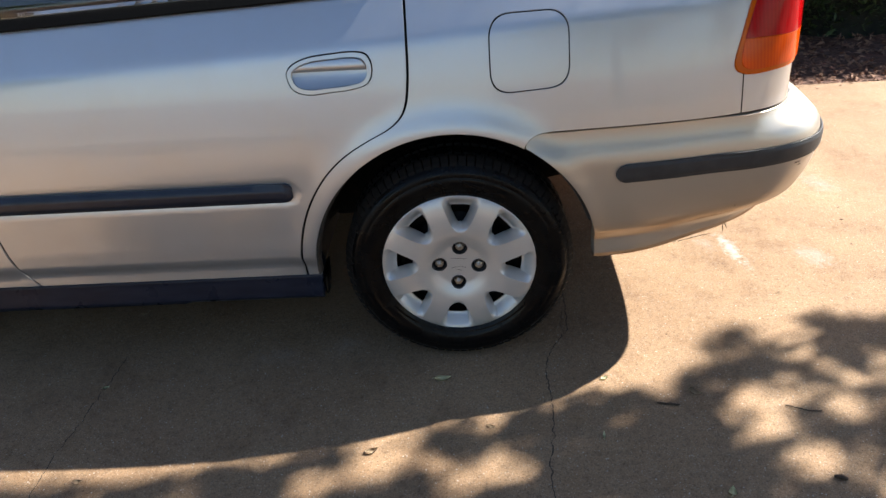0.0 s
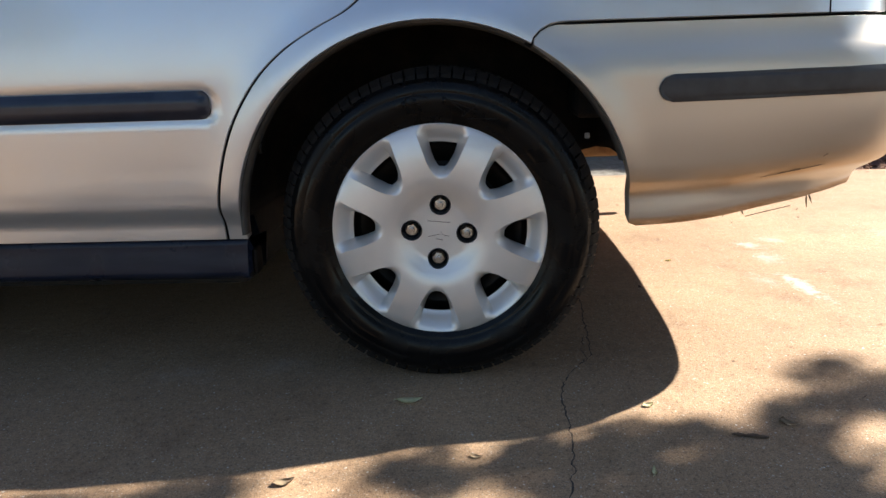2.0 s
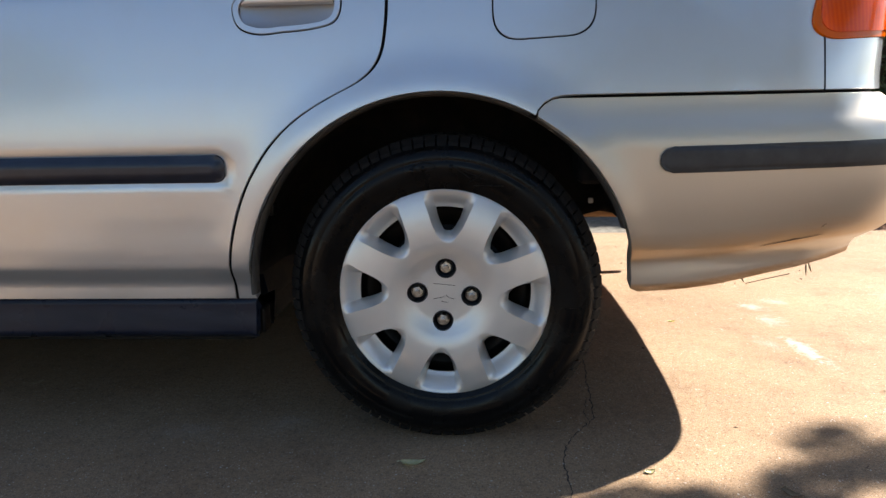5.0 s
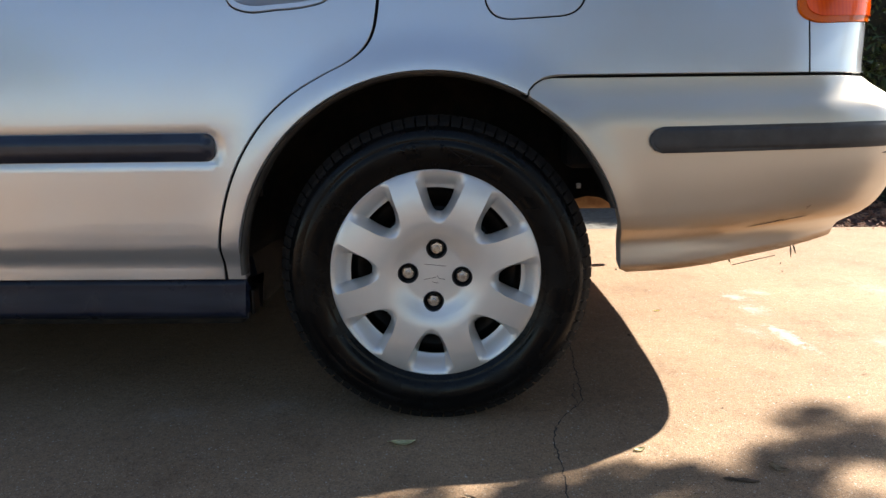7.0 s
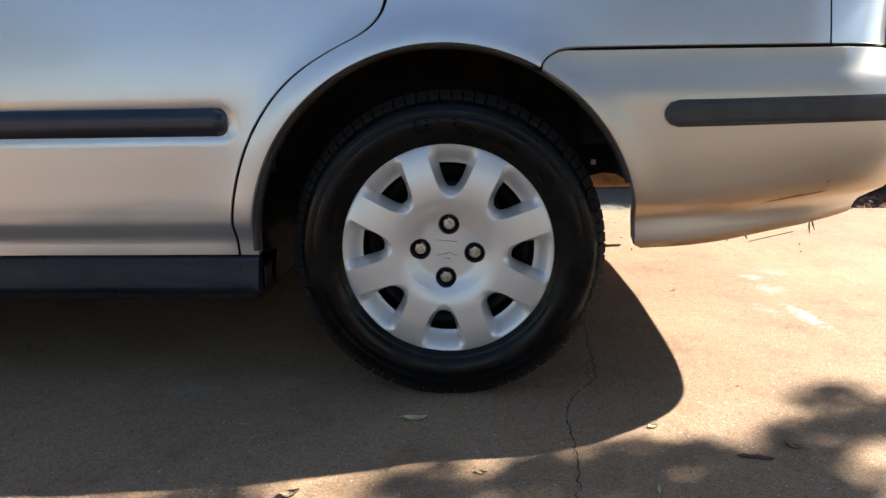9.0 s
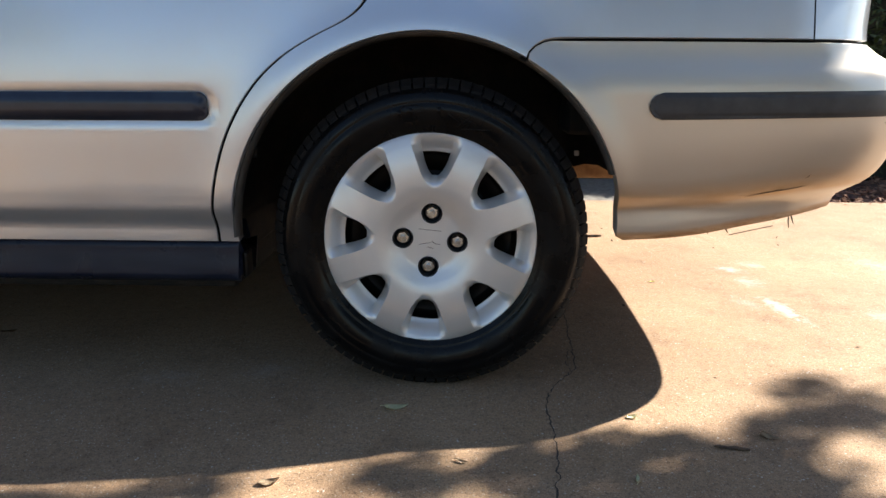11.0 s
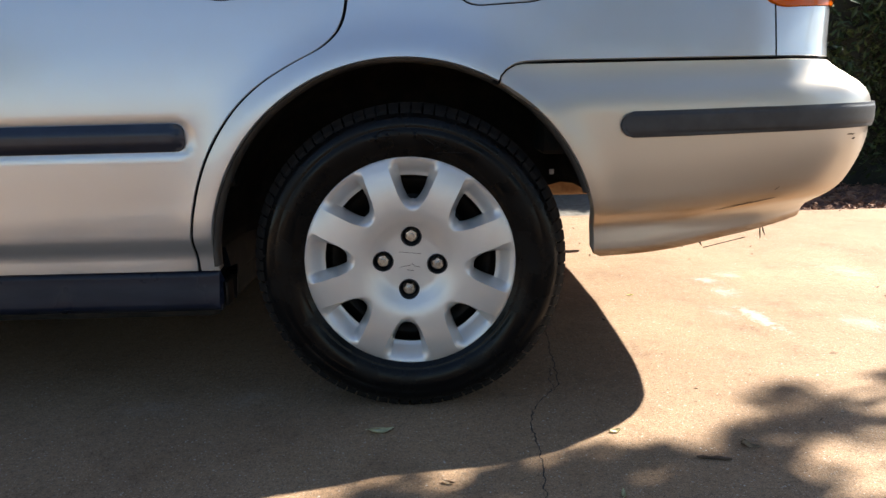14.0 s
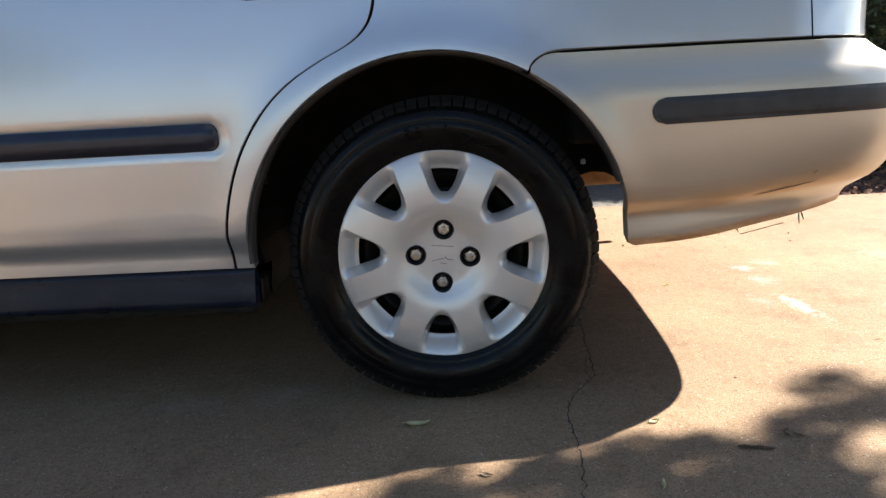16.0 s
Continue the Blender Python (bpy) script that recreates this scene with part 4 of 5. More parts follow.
def hub_plate():
    """The flat plate round the hub with four wells, as vertices, faces and normals."""
    def hub(u, v, push=0.0):
        r = math.hypot(u, v) / R
        return Vector((u, -(cover_height(r, 0, 0, 0) + push), v))
    wells = []
    for k in range(4):
        a = radians(90 * k + 90) + TURN
        wells.append([(0.05 * math.cos(a) + 0.0188 * math.cos(t), 0.05 * math.sin(a) + 0.0188 * math.sin(t)) for t in np.linspace(0, 2 * math.pi, 29)[:-1]])
    ring = [(0.4005 * R * math.cos(t), 0.4005 * R * math.sin(t)) for t in np.linspace(0, 2 * math.pi, 97)[:-1]]
    return sheet(ring, hub, wells, 0.005, 0.0, 0.0)


def tyre_mesh():
    bm = bmesh.new()
    prof = [(0.186, 0.012), (0.188, 0.002), (0.194, -0.003), (0.199, -0.0045), (0.2015, -0.0065), (0.204, -0.0075), (0.2065, -0.0075), (0.209, -0.0095), (0.220, -0.0135), (0.232, -0.0155), (0.2440, -0.0155), (0.2455, -0.0140),
            (0.2470, -0.0148), (0.258, -0.0115), (0.266, -0.0065), (0.2675, -0.0040), (0.2695, -0.0030), (0.2735, 0.004), (0.2775, 0.013)]
    full = prof + [(0.2800, 0.025), (0.2815, 0.05), (0.2815, 0.11)] + [(r, 0.16 - y) for r, y in prof[::-1]]
    lathe(bm, full, 128)
    # sidewall marks too worn to read: low raised bars
    for a0, a1, r in ((98, 101, 0.233), (103, 106, 0.233), (86, 91, 0.233)):
        for k in range(max(1, int((a1 - a0) / 3))):
            a = radians(a0 + 3 * k)
            m = Matrix.Rotation(-a, 4, "Y") @ Matrix.Translation((r, -0.0158, 0)) @ Matrix.Diagonal((0.011, 0.0016, 0.006, 1))
            bmesh.ops.create_cube(bm, size=1, matrix=m)
    return bm


def scuff_mesh():
    """Crossed scuffs and a small oval mark on the sidewall."""
    bm = bmesh.new()
    lines = [((0.022, 0.234), (0.080, 0.209)), ((0.046, 0.204), (0.074, 0.223)), ((0.055, 0.200), (0.108, 0.199)), ((0.030, 0.228), (0.052, 0.212))]
    oval = [(-0.030 + 0.020 * math.cos(t), 0.2345 + 0.0075 * math.sin(t)) for t in np.linspace(0, 2 * math.pi, 15)]
    lines += list(zip(oval, oval[1:]))
    for p, q in lines:
        for k in range(4):
            a = (p[0] + (q[0] - p[0]) * k / 4, p[1] + (q[1] - p[1]) * k / 4)
            b = (p[0] + (q[0] - p[0]) * (k + 1) / 4, p[1] + (q[1] - p[1]) * (k + 1) / 4)
            ya, yb = (-float(np.interp(math.hypot(*c), [0.204, 0.209, 0.220, 0.232, 0.244, 0.258], [0.0075, 0.0095, 0.0135, 0.0155, 0.0155, 0.0115])) - 0.0004 for c in (a, b))
            tube(bm, [(a[0], ya, a[1]), (b[0], yb, b[1])], 0.0009, 5)
    return bm


def tread_mesh():
    """Shoulder blocks and ribs, set apart by real grooves."""
    bm = bmesh.new()
    n = 84
    for k in range(n):
        for y0, y1, skew, wide in ((-0.002, 0.030, 0.10, 0.84), (0.036, 0.062, -0.2, 0.74), (0.098, 0.124, 0.2, 0.74), (0.130, 0.162, -0.10, 0.84)):
            a = 2 * math.pi * (k + (0.5 if y0 > 0.03 else 0)) / n
            h = math.pi / n * wide * 2 * 0.5
            vs = []
            for y in (y0, y1):
                edge = y in (-0.002, 0.162)
                for r in (0.270 if edge else 0.280, 0.2765 if edge else 0.2882):
                    for s in (-1, 1):
                        t = a + s * h + skew * (y - y0)
                        yy = y if not edge else (y + (0.004 if r > 0.275 else 0) * (1 if y < 0.05 else -1))
                        vs.append(bm.verts.new((r * math.cos(t), yy, r * math.sin(t))))
            for f in ((0, 1, 3, 2), (4, 6, 7, 5), (2, 3, 7, 6), (0, 2, 6, 4), (1, 5, 7, 3)):
                bm.faces.new([vs[i] for i in f])
            if y0 < 0 or y1 > 0.16:
                # the sloping shoulder of the block
                ys, ye = (0.002, 0.016) if y0 < 0 else (0.158, 0.144)
                q = []
                for y, r in ((ys, 0.2765), (ye, 0.2882)):
                    for s in (-1, 1):
                        t = a + s * h
                        q.append(bm.verts.new((r * math.cos(t), y, r * math.sin(t))))
                bm.faces.new((q[0], q[1], q[3], q[2]))
    bmesh.ops.recalc_face_normals(bm, faces=bm.faces)
    return bm


def rim_mesh():
    bm = bmesh.new()
    lathe(bm, [(0.188, 0.004), (0.178, 0.006), (0.172, 0.02), (0.165, 0.055), (0.150, 0.070), (0.110, 0.062), (0.075, 0.030), (0.06, 0.022), (0.03, 0.022), (0.0005, 0.022)], 64)
    lathe(bm, [(0.188, 0.004), (0.188, 0.15), (0.12, 0.15), (0.12, 0.06), (0.15, 0.05)], 64)
    for k in range(8):
        a = radians(45 * k + 22.5) + TURN
        c = Vector((0.128 * math.cos(a), 0.0, 0.128 * math.sin(a)))
        m = Matrix.Translation(c + Vector((0, 0.036, 0))) @ Matrix.Rotation(math.pi / 2, 4, "X")
        bmesh.ops.create_uvsphere(bm, u_segments=12, v_segments=8, radius=0.012, matrix=m)
    return bm


WHEEL_MESHES = {}


def wheel_mesh(key, make, material, flat=False):
    if key not in WHEEL_MESHES:
        bm = make()
        me = bpy.data.meshes.new(key)
        bm.to_mesh(me)
        bm.free()
        me.materials.append(material)
        if not flat:
            me.polygons.foreach_set("use_smooth", [True] * len(me.polygons))
        if key == "wheel_cover":
            me.set_sharp_from_angle(angle=radians(24))
        WHEEL_MESHES[key] = me
    return WHEEL_MESHES[key]


def cup_mesh():
    bm = bmesh.new()
    lathe(bm, [(0.0195, -0.0024), (0.0190, -0.0034), (0.0178, -0.0030), (0.0168, 0.004), (0.0160, 0.014), (0.004, 0.015)], 28)
    return bm


def nut_mesh():
    bm = bmesh.new()
    lathe(bm, [(0.0125, 0.012), (0.0122, 0.009), (0.0105, 0.0075)], 24)
    bmesh.ops.create_cone(bm, cap_ends=True, segments=6, radius1=0.0106, radius2=0.0106, depth=0.012, matrix=Matrix.Translation((0, 0.006, 0)) @ Matrix.Rotation(math.pi / 2, 4, "X"))
    es = [e for e in bm.edges if e.calc_length() < 0.0112 and all(v.co.y < 0.0005 for v in e.verts)]
    bmesh.ops.bevel(bm, geom=es, offset=0.0014, segments=2, affect="EDGES")
    lathe(bm, [(0.0055, -0.0002), (0.0052, -0.004), (0.0040, -0.0052), (0.0003, -0.0052)], 16)
    return bm


def mark_mesh():
    """Thin scored lines left on the hub plate."""
    bm = bmesh.new()
    for (x0, z0), (x1, z1) in (((-0.020, 0.0205), (0.020, 0.0165)), ((-0.020, -0.0085), (0.001, -0.0045)), ((0.003, -0.001), (0.0075, -0.0065)), ((0.0075, -0.0065), (0.018, -0.0085)), ((-0.006, -0.013), (0.006, -0.0155))):
        d = Vector((x1 - x0, 0, z1 - z0))
        s = d.cross(Vector((0, 1, 0))).normalized() * 0.00038
        a, b = Vector((x0, -0.00225, z0)), Vector((x1, -0.00225, z1))
        top = [bm.verts.new(p) for p in (a - s, b - s, b + s, a + s)]
        low = [bm.verts.new(p.co + Vector((0, 0.0006, 0))) for p in top]
        bm.faces.new(top)
        for i in range(4):
            bm.faces.new((top[i], low[i], low[(i + 1) % 4], top[(i + 1) % 4]))
    return bm


def wheel(at, turn):
    hub = new("wheel", wheel_mesh("wheel", rim_mesh, STEEL))
    place(hub, car)
    hub.location, hub.rotation_euler = at, (0, 0, turn)
    hub["label"] = "wheel with a black tyre and silver cover"
    for name, make, material, label in (("tyre", tyre_mesh, RUBBER, "worn black rubber tyre"), ("tread", tread_mesh, TREAD, "dusty tread blocks"), ("wheel_cover", cover_mesh, COVER, "silver eight-spoke plastic wheel cover"),
                                        ("sidewall_scuff", scuff_mesh, TREAD, "dusty scuffs on the sidewall"), ("scored_mark", mark_mesh, MARK, "thin dark scored lines")):
        ob = new(name, wheel_mesh(name, make, material, name == "tread"))
        ob.parent = hub
        tagged(ob, label, kind="stuff" if name in ("tread", "sidewall_scuff", "scored_mark") else "")
    if "hub_plate" not in WHEEL_MESHES:
        v, f, n = hub_plate()
        first = mesh_part("hub_plate", v, f, COVER, None, "", n)
        WHEEL_MESHES["hub_plate"] = first.data
        bpy.data.objects.remove(first)
    plate = new("hub_plate", WHEEL_MESHES["hub_plate"])
    plate.parent = hub
    for k in range(4):
        a = radians(90 * k + 90) + TURN
        for name, make, material, label in (("nut_well", cup_mesh, WELL, "black well round a wheel nut"), ("wheel_nut", nut_mesh, NUT, "worn bright wheel nut")):
            ob = new(name, wheel_mesh(name, make, material, name == "wheel_nut"))
            ob.parent = hub
            ob.location = (0.05 * math.cos(a), 0, 0.05 * math.sin(a))
            ob.rotation_euler = (0, 0.35 * k, 0)
            ob["label"] = label
    return hub


HUB_Z = 0.2868
for x in (0.0, -2.62):
    wheel((x, 0.0, HUB_Z), 0.0)
    wheel((x, 2 * MID, HUB_Z), math.pi)


# ---- planting ----
def leaf_cloud(name, centres, spread, count, size, material, seed, label, category, lie=0.0, at=(0, 0, 0), parent=None):
    """Many small folded leaves round the given centres, as one mesh."""
    rng = np.random.default_rng(seed)
    c = np.asarray(centres, float)
    base = c[rng.integers(0, len(c), count)] + rng.normal(0, 1, (count, 3)) * spread
    d = rng.normal(0, 1, (count, 3))
    d[:, 2] *= 1 - lie
    d /= np.linalg.norm(d, axis=1)[:, None]
    e = rng.normal(0, 1, (count, 3))
    e[:, 2] *= 1 - lie
    e -= (e * d).sum(1)[:, None] * d
    e /= np.linalg.norm(e, axis=1)[:, None]
    n = np.cross(d, e)
    s = size * rng.uniform(0.6, 1.35, (count, 1))
    w = s * rng.uniform(0.28, 0.42, (count, 1))
    v = np.stack([base - d * s, base + e * w + n * s * 0.12, base + d * s, base - e * w + n * s * 0.12], 1).reshape(-1, 3)
    i = np.arange(count)[:, None] * 4
    f = np.concatenate([i + [[0, 1, 2]], i + [[0, 2, 3]]], 0)
    ob = mesh_part(name, v, f.tolist(), material, parent, smooth=False)
    return tagged(ob, label, category, kind="stuff" if parent is None else "")


rng = np.random.default_rng(5)

# the dark hedge behind the bed: a solid core inside a coat of leaves
hedge = thing("hedge", (1.5, 3.3, -0.03), "dense dark green clipped hedge behind a mulched bed", "hedge")
bm = bmesh.new()
nx, nz = 70, 16
grid = []
for j in range(nz + 1):
    row = []
    for i in range(nx + 1):
        x = -7 + 15 * i / nx
        z = -0.03 + 1.68 * j / nz
        y = 3.0 + 0.22 * noise.fractal(Vector((x * 1.6, z * 1.6, 2)), 1.0, 2.0, 4) + (0.10 if z < 0.25 else 0.0) + 0.25 * smooth(1.35, 1.65, z)
        row.append(bm.verts.new((x, y, z)))
    grid.append(row)
back = [[bm.verts.new((-7 + 15 * i / nx, 4.2, -0.03 if j == 0 else 1.65)) for i in range(nx + 1)] for j in (1, 0)]
rows = [*grid, *back]
for a, b in zip(rows, rows[1:]):
    for i in range(nx):
        bm.faces.new((a[i], a[i + 1], b[i + 1], b[i]))
part("core", bm, CORE, hedge)


def hedge_points(n, x0, x1, seed):
    r = np.random.default_rng(seed)
    x, z = r.uniform(x0, x1, n), r.uniform(0.06, 1.68, n)
    return np.stack([x, [3.0 + 0.22 * noise.fractal(Vector((a * 1.6, c * 1.6, 2)), 1.0, 2.0, 4) + (0.10 if c < 0.25 else 0.0) + 0.25 * smooth(1.35, 1.65, c) for a, c in zip(x, z)], z], 1)


leaf_cloud("foliage", hedge_points(5200, 1.0, 5.0, 1), (0.05, 0.07, 0.05), 30000, 0.022, HEDGE, 11, "", "", parent=hedge)
leaf_cloud("foliage", hedge_points(2500, -7, 8, 2), (0.08, 0.09, 0.08), 12000, 0.034, HEDGE, 12, "", "", parent=hedge)

# bark mulch and litter on the bed
r = np.random.default_rng(21)
n = 4300
pts = np.stack([r.uniform(1.25, 5.0, n), 2.14 + 0.95 * r.uniform(0, 1, n) ** 1.2, r.uniform(-0.028, 0.004, n)], 1)
leaf_cloud("bark_mulch", pts, 0.004, n, 0.02, CHIP, 22, "red-brown bark mulch and leaf litter on the bed", "mulch", lie=0.65)
bm = bmesh.new()
box(bm, (-6, 2.12, -0.06), (1.3, 2.95, -0.012), 0.006)
tagged(part("dirt_bed", bm, DIRT, smooth=False), "bare grey-brown dirt along the slab's far edge", "dirt", kind="structure")
# a few chips that have strayed onto the slab's edge
pts = np.stack([r.uniform(1.2, 4.0, 260), 2.12 - 0.10 * r.uniform(0, 1, 260) ** 2, np.full(260, 0.004)], 1)
leaf_cloud("stray_mulch", pts, 0.001, 260, 0.012, CHIP, 23, "stray bark chips along the edge of the slab", "mulch", lie=0.9)


def tree(name, foot, crown_at, crown_r, clumps, leaves, seed, label, inside_shape, leaf=0.05, spread=0.16):
    r = np.random.default_rng(seed)
    top = thing(name, foot, label, "tree", "garden trees")
    foot, crown_at = Vector(foot), Vector(crown_at)
    cs = []
    while len(cs) < clumps:
        q = r.uniform(-1, 1, 3)
        if (q @ q) > 1:
            continue
        p = crown_at + Vector([a * b for a, b in zip(q, crown_r)])
        if inside_shape is None or inside_shape(p):
            cs.append(p)
    bm = bmesh.new()
    fork = foot + (crown_at - foot) * 0.45
    fork.z = foot.z + (crown_at.z - foot.z) * 0.42
    tube(bm, [foot, foot + Vector((0.03, 0.02, 0.35)), foot.lerp(fork, 0.5) + Vector((0.06, -0.05, 0)), fork], [0.17, 0.125, 0.105, 0.09], 12)
    part("trunk", bm, BARK, top, "grey-brown trunk")
    picks = [cs[int(k)] for k in r.choice(len(cs), min(9, len(cs)), replace=False)]
    bm = bmesh.new()
    for p in picks:
        midp = fork.lerp(p, 0.5) + Vector(r.normal(0, 0.12, 3)) + Vector((0, 0, 0.15))
        tube(bm, [fork, midp, p], [0.034, 0.017, 0.006], 7)
        near = sorted(cs, key=lambda c: (c - p).length)[1:7]
        for c in near:
            tube(bm, [midp.lerp(p, 0.6), midp.lerp(p, 0.6).lerp(c, 0.5) + Vector(r.normal(0, 0.05, 3)), c], [0.009, 0.006, 0.003], 5)
    part("limbs", bm, BARK, top, "spreading limbs and twigs")
    leaf_cloud("crown", [tuple(c) for c in cs], (spread, spread, spread * 0.7), leaves, leaf, TREELEAF, seed + 1, "", "", parent=top)
    return top


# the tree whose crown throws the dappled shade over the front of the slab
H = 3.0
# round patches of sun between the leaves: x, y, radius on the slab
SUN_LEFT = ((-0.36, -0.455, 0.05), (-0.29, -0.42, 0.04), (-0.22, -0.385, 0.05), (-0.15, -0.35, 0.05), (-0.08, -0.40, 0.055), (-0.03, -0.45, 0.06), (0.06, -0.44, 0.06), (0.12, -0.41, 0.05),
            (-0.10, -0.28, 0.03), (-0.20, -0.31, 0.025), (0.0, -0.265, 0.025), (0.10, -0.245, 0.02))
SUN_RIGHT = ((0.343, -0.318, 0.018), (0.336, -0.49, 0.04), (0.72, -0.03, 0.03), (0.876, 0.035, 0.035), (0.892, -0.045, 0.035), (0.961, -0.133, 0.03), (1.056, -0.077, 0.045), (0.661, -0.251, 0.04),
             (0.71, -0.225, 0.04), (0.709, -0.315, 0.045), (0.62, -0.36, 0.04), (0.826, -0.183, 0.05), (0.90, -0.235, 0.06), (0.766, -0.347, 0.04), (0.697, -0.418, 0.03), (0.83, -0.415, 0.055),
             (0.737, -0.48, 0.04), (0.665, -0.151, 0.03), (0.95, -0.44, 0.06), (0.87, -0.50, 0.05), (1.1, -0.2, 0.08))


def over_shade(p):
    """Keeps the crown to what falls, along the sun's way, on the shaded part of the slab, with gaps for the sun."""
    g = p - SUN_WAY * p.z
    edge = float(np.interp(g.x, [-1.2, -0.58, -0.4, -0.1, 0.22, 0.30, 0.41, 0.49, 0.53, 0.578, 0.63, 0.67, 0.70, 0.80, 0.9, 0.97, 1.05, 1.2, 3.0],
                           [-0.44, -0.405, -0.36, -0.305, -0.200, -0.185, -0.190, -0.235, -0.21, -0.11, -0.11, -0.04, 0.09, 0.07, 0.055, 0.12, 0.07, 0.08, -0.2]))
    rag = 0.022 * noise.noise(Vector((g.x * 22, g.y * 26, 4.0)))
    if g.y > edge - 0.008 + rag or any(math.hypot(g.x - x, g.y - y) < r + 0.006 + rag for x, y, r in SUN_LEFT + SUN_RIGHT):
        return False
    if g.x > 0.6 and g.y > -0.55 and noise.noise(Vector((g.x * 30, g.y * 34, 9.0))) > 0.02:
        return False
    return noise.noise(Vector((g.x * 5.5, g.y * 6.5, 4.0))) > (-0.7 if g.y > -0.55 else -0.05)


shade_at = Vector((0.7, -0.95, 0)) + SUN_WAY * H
tree("tree", (5.75, -1.6, -0.03), shade_at, (2.4, 1.35, 0.5), 3900, 70000, 41, "spreading garden tree out of view, shading the driveway", over_shade, 0.030, 0.024)
# an unseen second tree, added to shade the drive behind that the paint mirrors
far_at = Vector((-1.4, -4.6, 0)) + SUN_WAY * 5.0
tree("tree", (far_at.x + 1.4, far_at.y - 0.5, -0.03), far_at, (3.0, 1.3, 0.9), 200, 9000, 46, "spreading garden tree out of view, shading the driveway", None, 0.075, 0.13)
# trees across the drive, which the paint and the window mirror
tree("tree", (3.2, -7.6, -0.03), (3.2, -7.6, 3.7), (2.4, 2.0, 2.2), 80, 4200, 81, "leafy tree across the driveway", None, 0.11, 0.30)
tree("tree", (7.4, -6.6, -0.03), (7.4, -6.6, 3.2), (2.3, 2.0, 1.9), 110, 5500, 61, "leafy tree across the driveway", None, 0.11, 0.30)
tree("tree", (-9.5, -10.5, -0.03), (-9.5, -10.5, 3.6), (2.6, 2.2, 2.1), 120, 6000, 71, "leafy tree across the driveway", None, 0.12, 0.32)


# ---- cracks ----
def crack(name, pts, width, seed):
    r = np.random.default_rng(seed)
    fine = []
    for p, q in zip(pts, pts[1:]):
        n = max(2, int(math.dist(p, q) / 0.009))
        for k in range(n):
            t = k / n
            fine.append((p[0] + (q[0] - p[0]) * t + r.normal(0, 0.0016) + 0.006 * noise.noise(Vector((p[0] * 9, (p[1] + (q[1] - p[1]) * t) * 42, seed))), p[1] + (q[1] - p[1]) * t + r.normal(0, 0.001)))
    fine.append(pts[-1])
    bm = bmesh.new()
    prev = None
    for i, (x, y) in enumerate(fine):
        w = width * r.uniform(0.45, 1.25) * (0.4 if i in (0, len(fine) - 1) else 1)
        row = [bm.verts.new((x - w / 2, y, 0.0004)), bm.verts.new((x, y, 0.0007)), bm.verts.new((x + w / 2, y, 0.0004))]
        if prev:
            bm.faces.new((prev[0], prev[1], row[1], row[0]))
            bm.faces.new((prev[1], prev[2], row[2], row[1]))
        prev = row
    return part(name, bm, CRACK, driveway, "dark hairline crack in the slab")


crack("crack", [(0.318, 0.60), (0.313, 0.416), (0.300, 0.259), (0.297, 0.157), (0.289, 0.084), (0.270, 0.062), (0.237, 0.015), (0.213, -0.064), (0.214, -0.168), (0.213, -0.243), (0.205, -0.320), (0.189, -0.398), (0.185, -0.47), (0.19, -0.75), (0.17, -1.2)], 0.0028, 3)
crack("crack", [(0.289, 0.20), (0.276, 0.13), (0.280, 0.075), (0.262, 0.05)], 0.0016, 4)
crack("crack", [(-0.955, 0.05), (-0.962, -0.087), (-0.968, -0.197), (-0.985, -0.312), (-0.979, -0.416), (-0.99, -0.6)], 0.0022, 5)


# ---- fallen leaves, twigs and grit ----
def leaf(name, at, length, width, turn, curl, material, label, lift=0.004):
    """One curved, pointed leaf lying on the slab."""
    bm = bmesh.new()
    n, rows = 12, []
    for i in range(n + 1):
        t = i / n
        x = (t - 0.5) * length
        w = width * 0.5 * math.sin(math.pi * min(1, max(0, t)) ** 0.8) ** 0.9 + 0.0004
        z = curl * (4 * (t - 0.5) ** 2) + 0.0012
        rows.append([bm.verts.new((x, -w, z + 0.25 * w)), bm.verts.new((x, 0, z)), bm.verts.new((x, w, z + 0.25 * w))])
    for a, b in zip(rows, rows[1:]):
        for k in (0, 1):
            bm.faces.new((a[k], b[k], b[k + 1], a[k + 1]))
    tube(bm, [(-length * 0.5, 0, curl + 0.001), (-length * 0.62, 0.002, curl * 0.8 + 0.001)], [0.0007, 0.0005], 5)
    bmesh.ops.solidify(bm, geom=bm.faces[:], thickness=0.0004)
    zlow = min(v.co.z for v in bm.verts)
    bmesh.ops.translate(bm, verts=bm.verts, vec=(0, 0, -zlow))
    ob = part(name, bm, material)
    ob.matrix_world = pose(at[0], at[1], 0.0004, 0, 0, turn)
    return tagged(ob, label, "leaf", "fallen leaves")


leaf("fallen_leaf", (-0.057, -0.099), 0.046, 0.021, 8, 0.007, PALE_LEAF, "pale green-yellow curved leaf lying in the car's shade")
leaf("fallen_leaf", (0.357, -0.119), 0.022, 0.014, 30, 0.003, PALE_LEAF, "small pale cream leaf at the edge of the car's shadow")
leaf("fallen_leaf", (0.604, 0.734), 0.020, 0.009, 15, 0.002, YELLOW_LEAF, "tiny yellow-green leaf in full sun")
leaf("fallen_leaf", (0.568, -0.185), 0.030, 0.015, -40, 0.006, DRY_LEAF, "dry curled tan leaf beside a dark twig")
leaf("fallen_leaf", (0.560, -0.175), 0.018, 0.010, 60, 0.005, DRY_LEAF, "crumpled scrap of dry leaf")
leaf("fallen_leaf", (-0.219, -0.347), 0.032, 0.018, 25, 0.006, DRY_LEAF, "crumpled dry tan leaf in dappled sun")
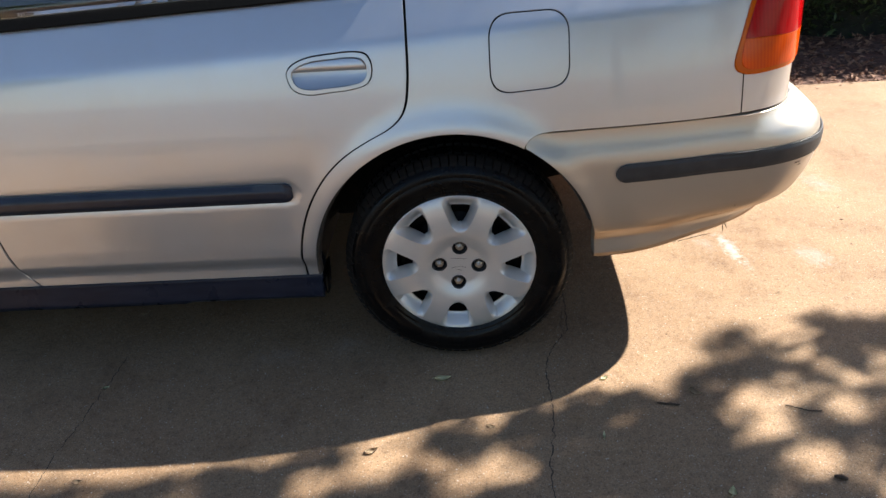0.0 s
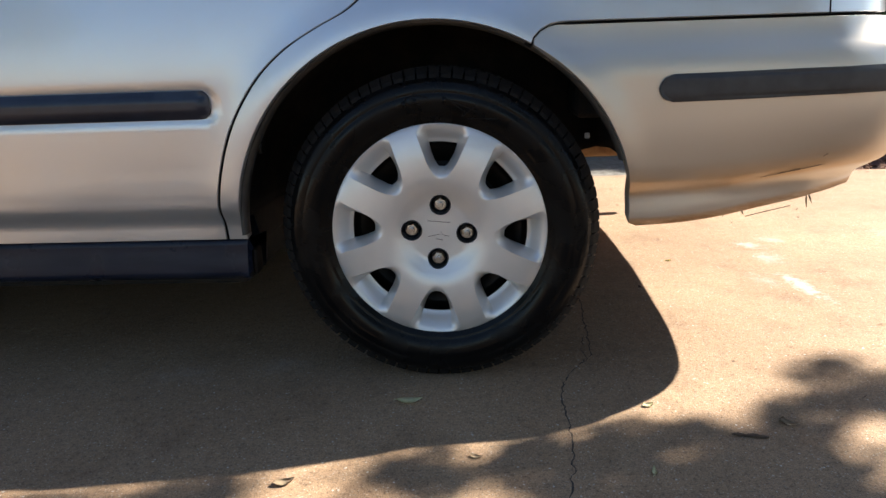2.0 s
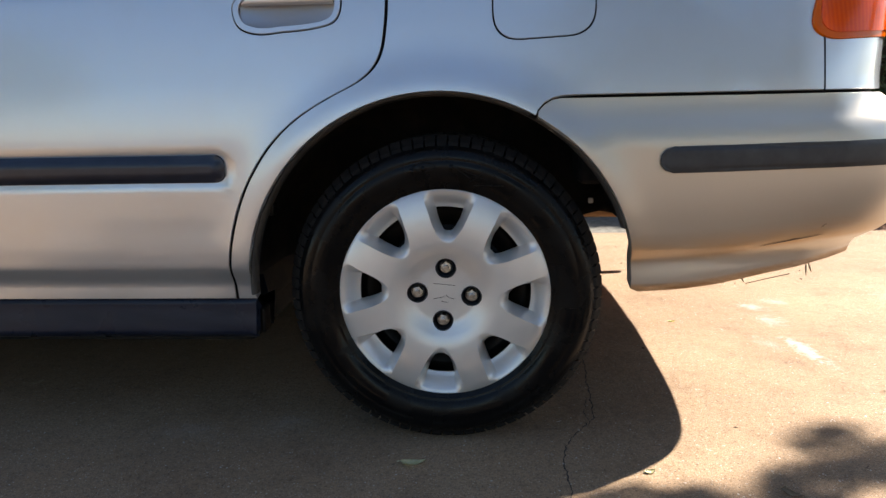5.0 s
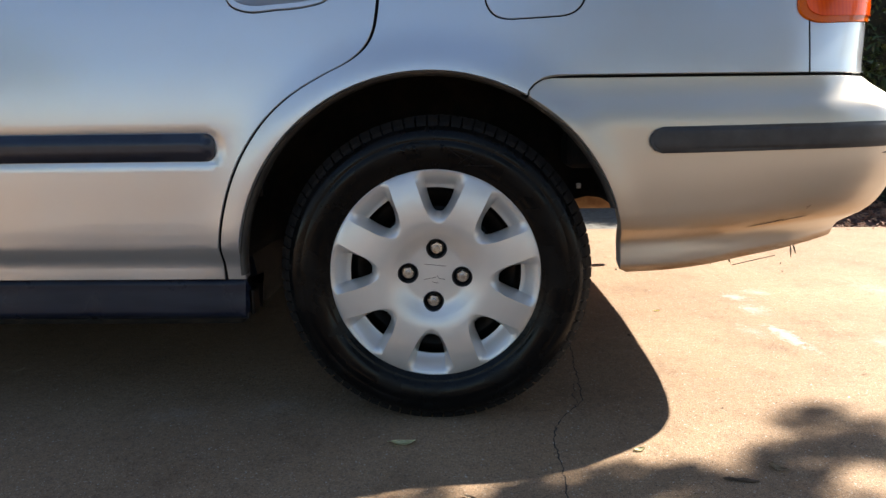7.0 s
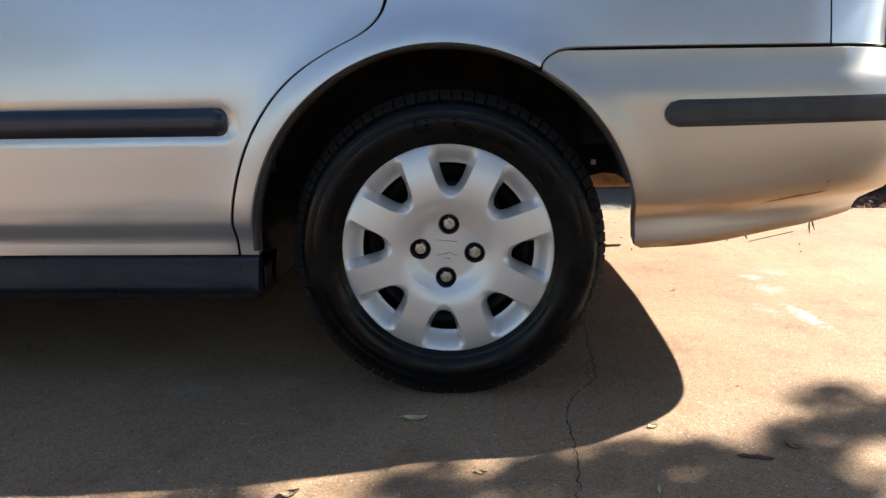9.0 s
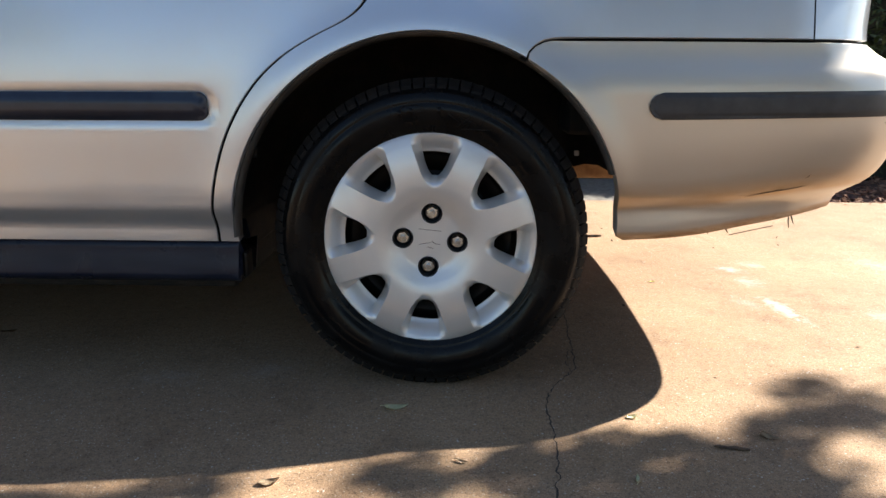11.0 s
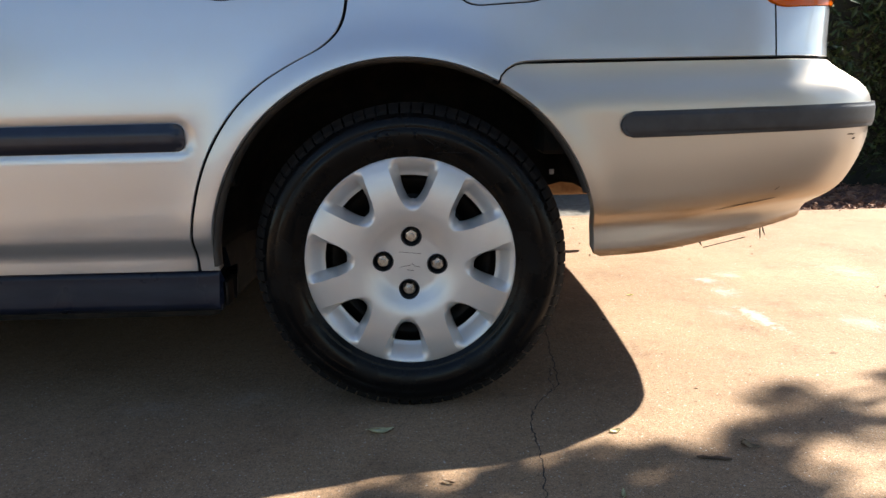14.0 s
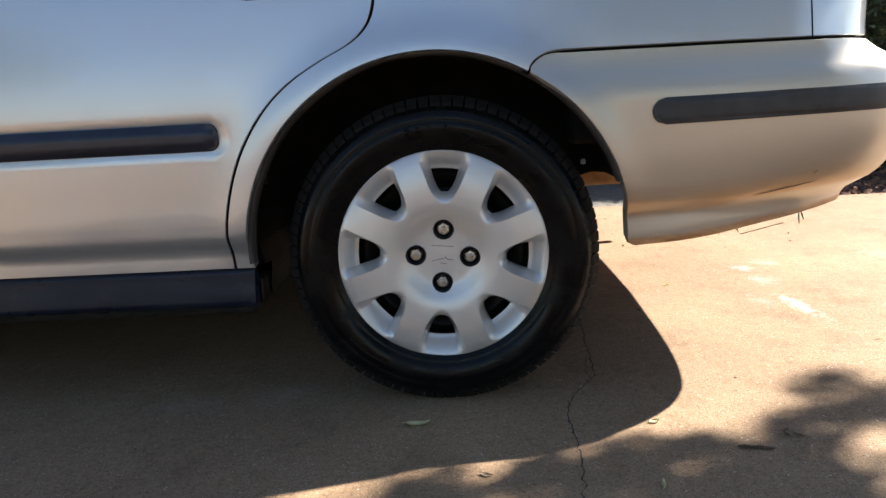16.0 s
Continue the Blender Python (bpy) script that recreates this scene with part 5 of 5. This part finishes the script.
leaf("fallen_leaf", (0.061, -0.279), 0.022, 0.010, -20, 0.004, DRY_LEAF, "small dry leaf in dappled shade")
leaf("fallen_leaf", (0.321, -0.320), 0.024, 0.006, 80, 0.003, PALE_LEAF, "narrow pale leaf blade on the slab")
leaf("fallen_leaf", (-0.985, 0.26), 0.034, 0.012, 40, 0.006, DRY_LEAF, "dry brown leaf under the sill's shade")
leaf("fallen_leaf", (0.557, -0.495), 0.026, 0.016, 70, 0.006, PALE_LEAF, "pale dry leaf in dappled sun")
leaf("fallen_leaf", (-0.887, -0.412), 0.022, 0.012, 0, 0.004, DRY_LEAF, "small dry leaf in dappled sun")
leaf("fallen_leaf", (-0.96, -0.085), 0.018, 0.010, 20, 0.003, PALE_LEAF, "small pale leaf beside a crack")


def twig(at, pts, radii, label):
    bm = bmesh.new()
    tube(bm, pts, radii, 7)
    ob = part("twig", bm, TWIG)
    ob.location = (at[0], at[1], 0.0)
    return tagged(ob, label, "twig", "fallen twigs")


twig((0.491, -0.225), [(-0.027, 0.004, 0.004), (-0.018, 0.004, 0.0035), (-0.006, 0.001, 0.003), (0.004, 0.001, 0.0035), (0.016, -0.003, 0.003), (0.027, -0.004, 0.003)], [0.0015, 0.003, 0.0024, 0.0032, 0.0028, 0.0018], "short dark knobbly twig on the slab")
twig((0.804, -0.254), [(-0.04, 0.012, 0.002), (-0.02, 0.0, 0.004), (0.005, -0.01, 0.003), (0.035, -0.012, 0.002)], 0.0014, "thin curved dry stalk on the slab")
twig((0.79, -0.468), [(-0.012, 0.004, 0.004), (0.0, 0.0, 0.007), (0.012, -0.005, 0.004)], [0.003, 0.006, 0.003], "dark crumb of bark in dappled sun")

r = np.random.default_rng(77)
n = 900
pts = np.stack([r.uniform(-1.6, 3.0, n), r.uniform(-0.9, 2.1, n), np.full(n, 0.0014)], 1)
leaf_cloud("loose_grit", pts, 0.0003, n, 0.0022, GRIT, 78, "loose grit and seed husks strewn over the slab", "grit", lie=0.8)

n = 70
pts = np.stack([r.uniform(0.35, 2.4, n), r.uniform(-0.6, 2.05, n), np.full(n, 0.0026)], 1)
leaf_cloud("seed_husks", pts, 0.0003, n, 0.0055, TWIG, 79, "dark seed husks scattered over the sunlit slab", "husks", lie=0.7)


# ---- marks and litter on the bumper ----
near_bumper = next(o for o in car.children if o.name == "rear_bumper")


def scratch(pts, width, label=""):
    bm = bmesh.new()
    prev = None
    for i, (u, v) in enumerate(pts):
        w = width * (0.25 if i in (0, len(pts) - 1) else 1)
        row = [bm.verts.new(bumper_skin(u, v - w / 2, 0.0005)), bm.verts.new(bumper_skin(u, v + w / 2, 0.0005))]
        if prev:
            bm.faces.new((prev[0], row[0], row[1], prev[1]))
        prev = row
    bmesh.ops.solidify(bm, geom=bm.faces[:], thickness=0.0003)
    return part("scratch", bm, MARK, near_bumper, label or "thin dark scratch in the paint")


def span(a, b, n=8, wob=0.0, seed=1):
    r = np.random.default_rng(seed)
    return [(a[0] + (b[0] - a[0]) * k / n, a[1] + (b[1] - a[1]) * k / n + r.normal(0, wob)) for k in range(n + 1)]


scratch(span((0.575, 0.366), (0.690, 0.386), 10, 0.0004), 0.0014)
scratch(span((0.600, 0.372), (0.645, 0.380), 6, 0.0004, 2), 0.0011)
scratch(span((0.678, 0.401), (0.686, 0.407), 3), 0.0016)
scratch(span((0.822, 0.497), (0.846, 0.498), 4, 0.0006), 0.0024)
scratch(span((0.838, 0.488), (0.850, 0.490), 3, 0.0004), 0.0026)


# dry scraps caught under the bumper's edge
for u, length, lean in ((0.520, 0.008, -0.4), (0.556, 0.010, 0.8), (0.700, 0.026, 0.1), (0.706, 0.020, 0.5)):
    z = 0.289 + 0.038 * smooth(0.36, 0.85, u)
    p = bumper_skin(u, z, -0.002) + Vector((0, 0, 0.003))
    bm = bmesh.new()
    tube(bm, [p, p + Vector((lean * length * 0.4, 0.001, -length * 0.5)), p + Vector((lean * length * 0.7, -0.001, -length))], [0.0008, 0.0018, 0.0005], 6)
    part("caught_scrap", bm, DRY_LEAF, near_bumper, "dry leaf scrap caught under the bumper")
bm = bmesh.new()
p = bumper_skin(0.61, 0.30, 0.0)
tube(bm, [p + Vector((0.045, 0.0, 0.004)), p + Vector((0.01, 0.0, -0.004)), p + Vector((-0.035, -0.002, -0.014))], 0.0008, 5)
part("caught_straw", bm, TWIG, near_bumper, "thin straw caught under the bumper")
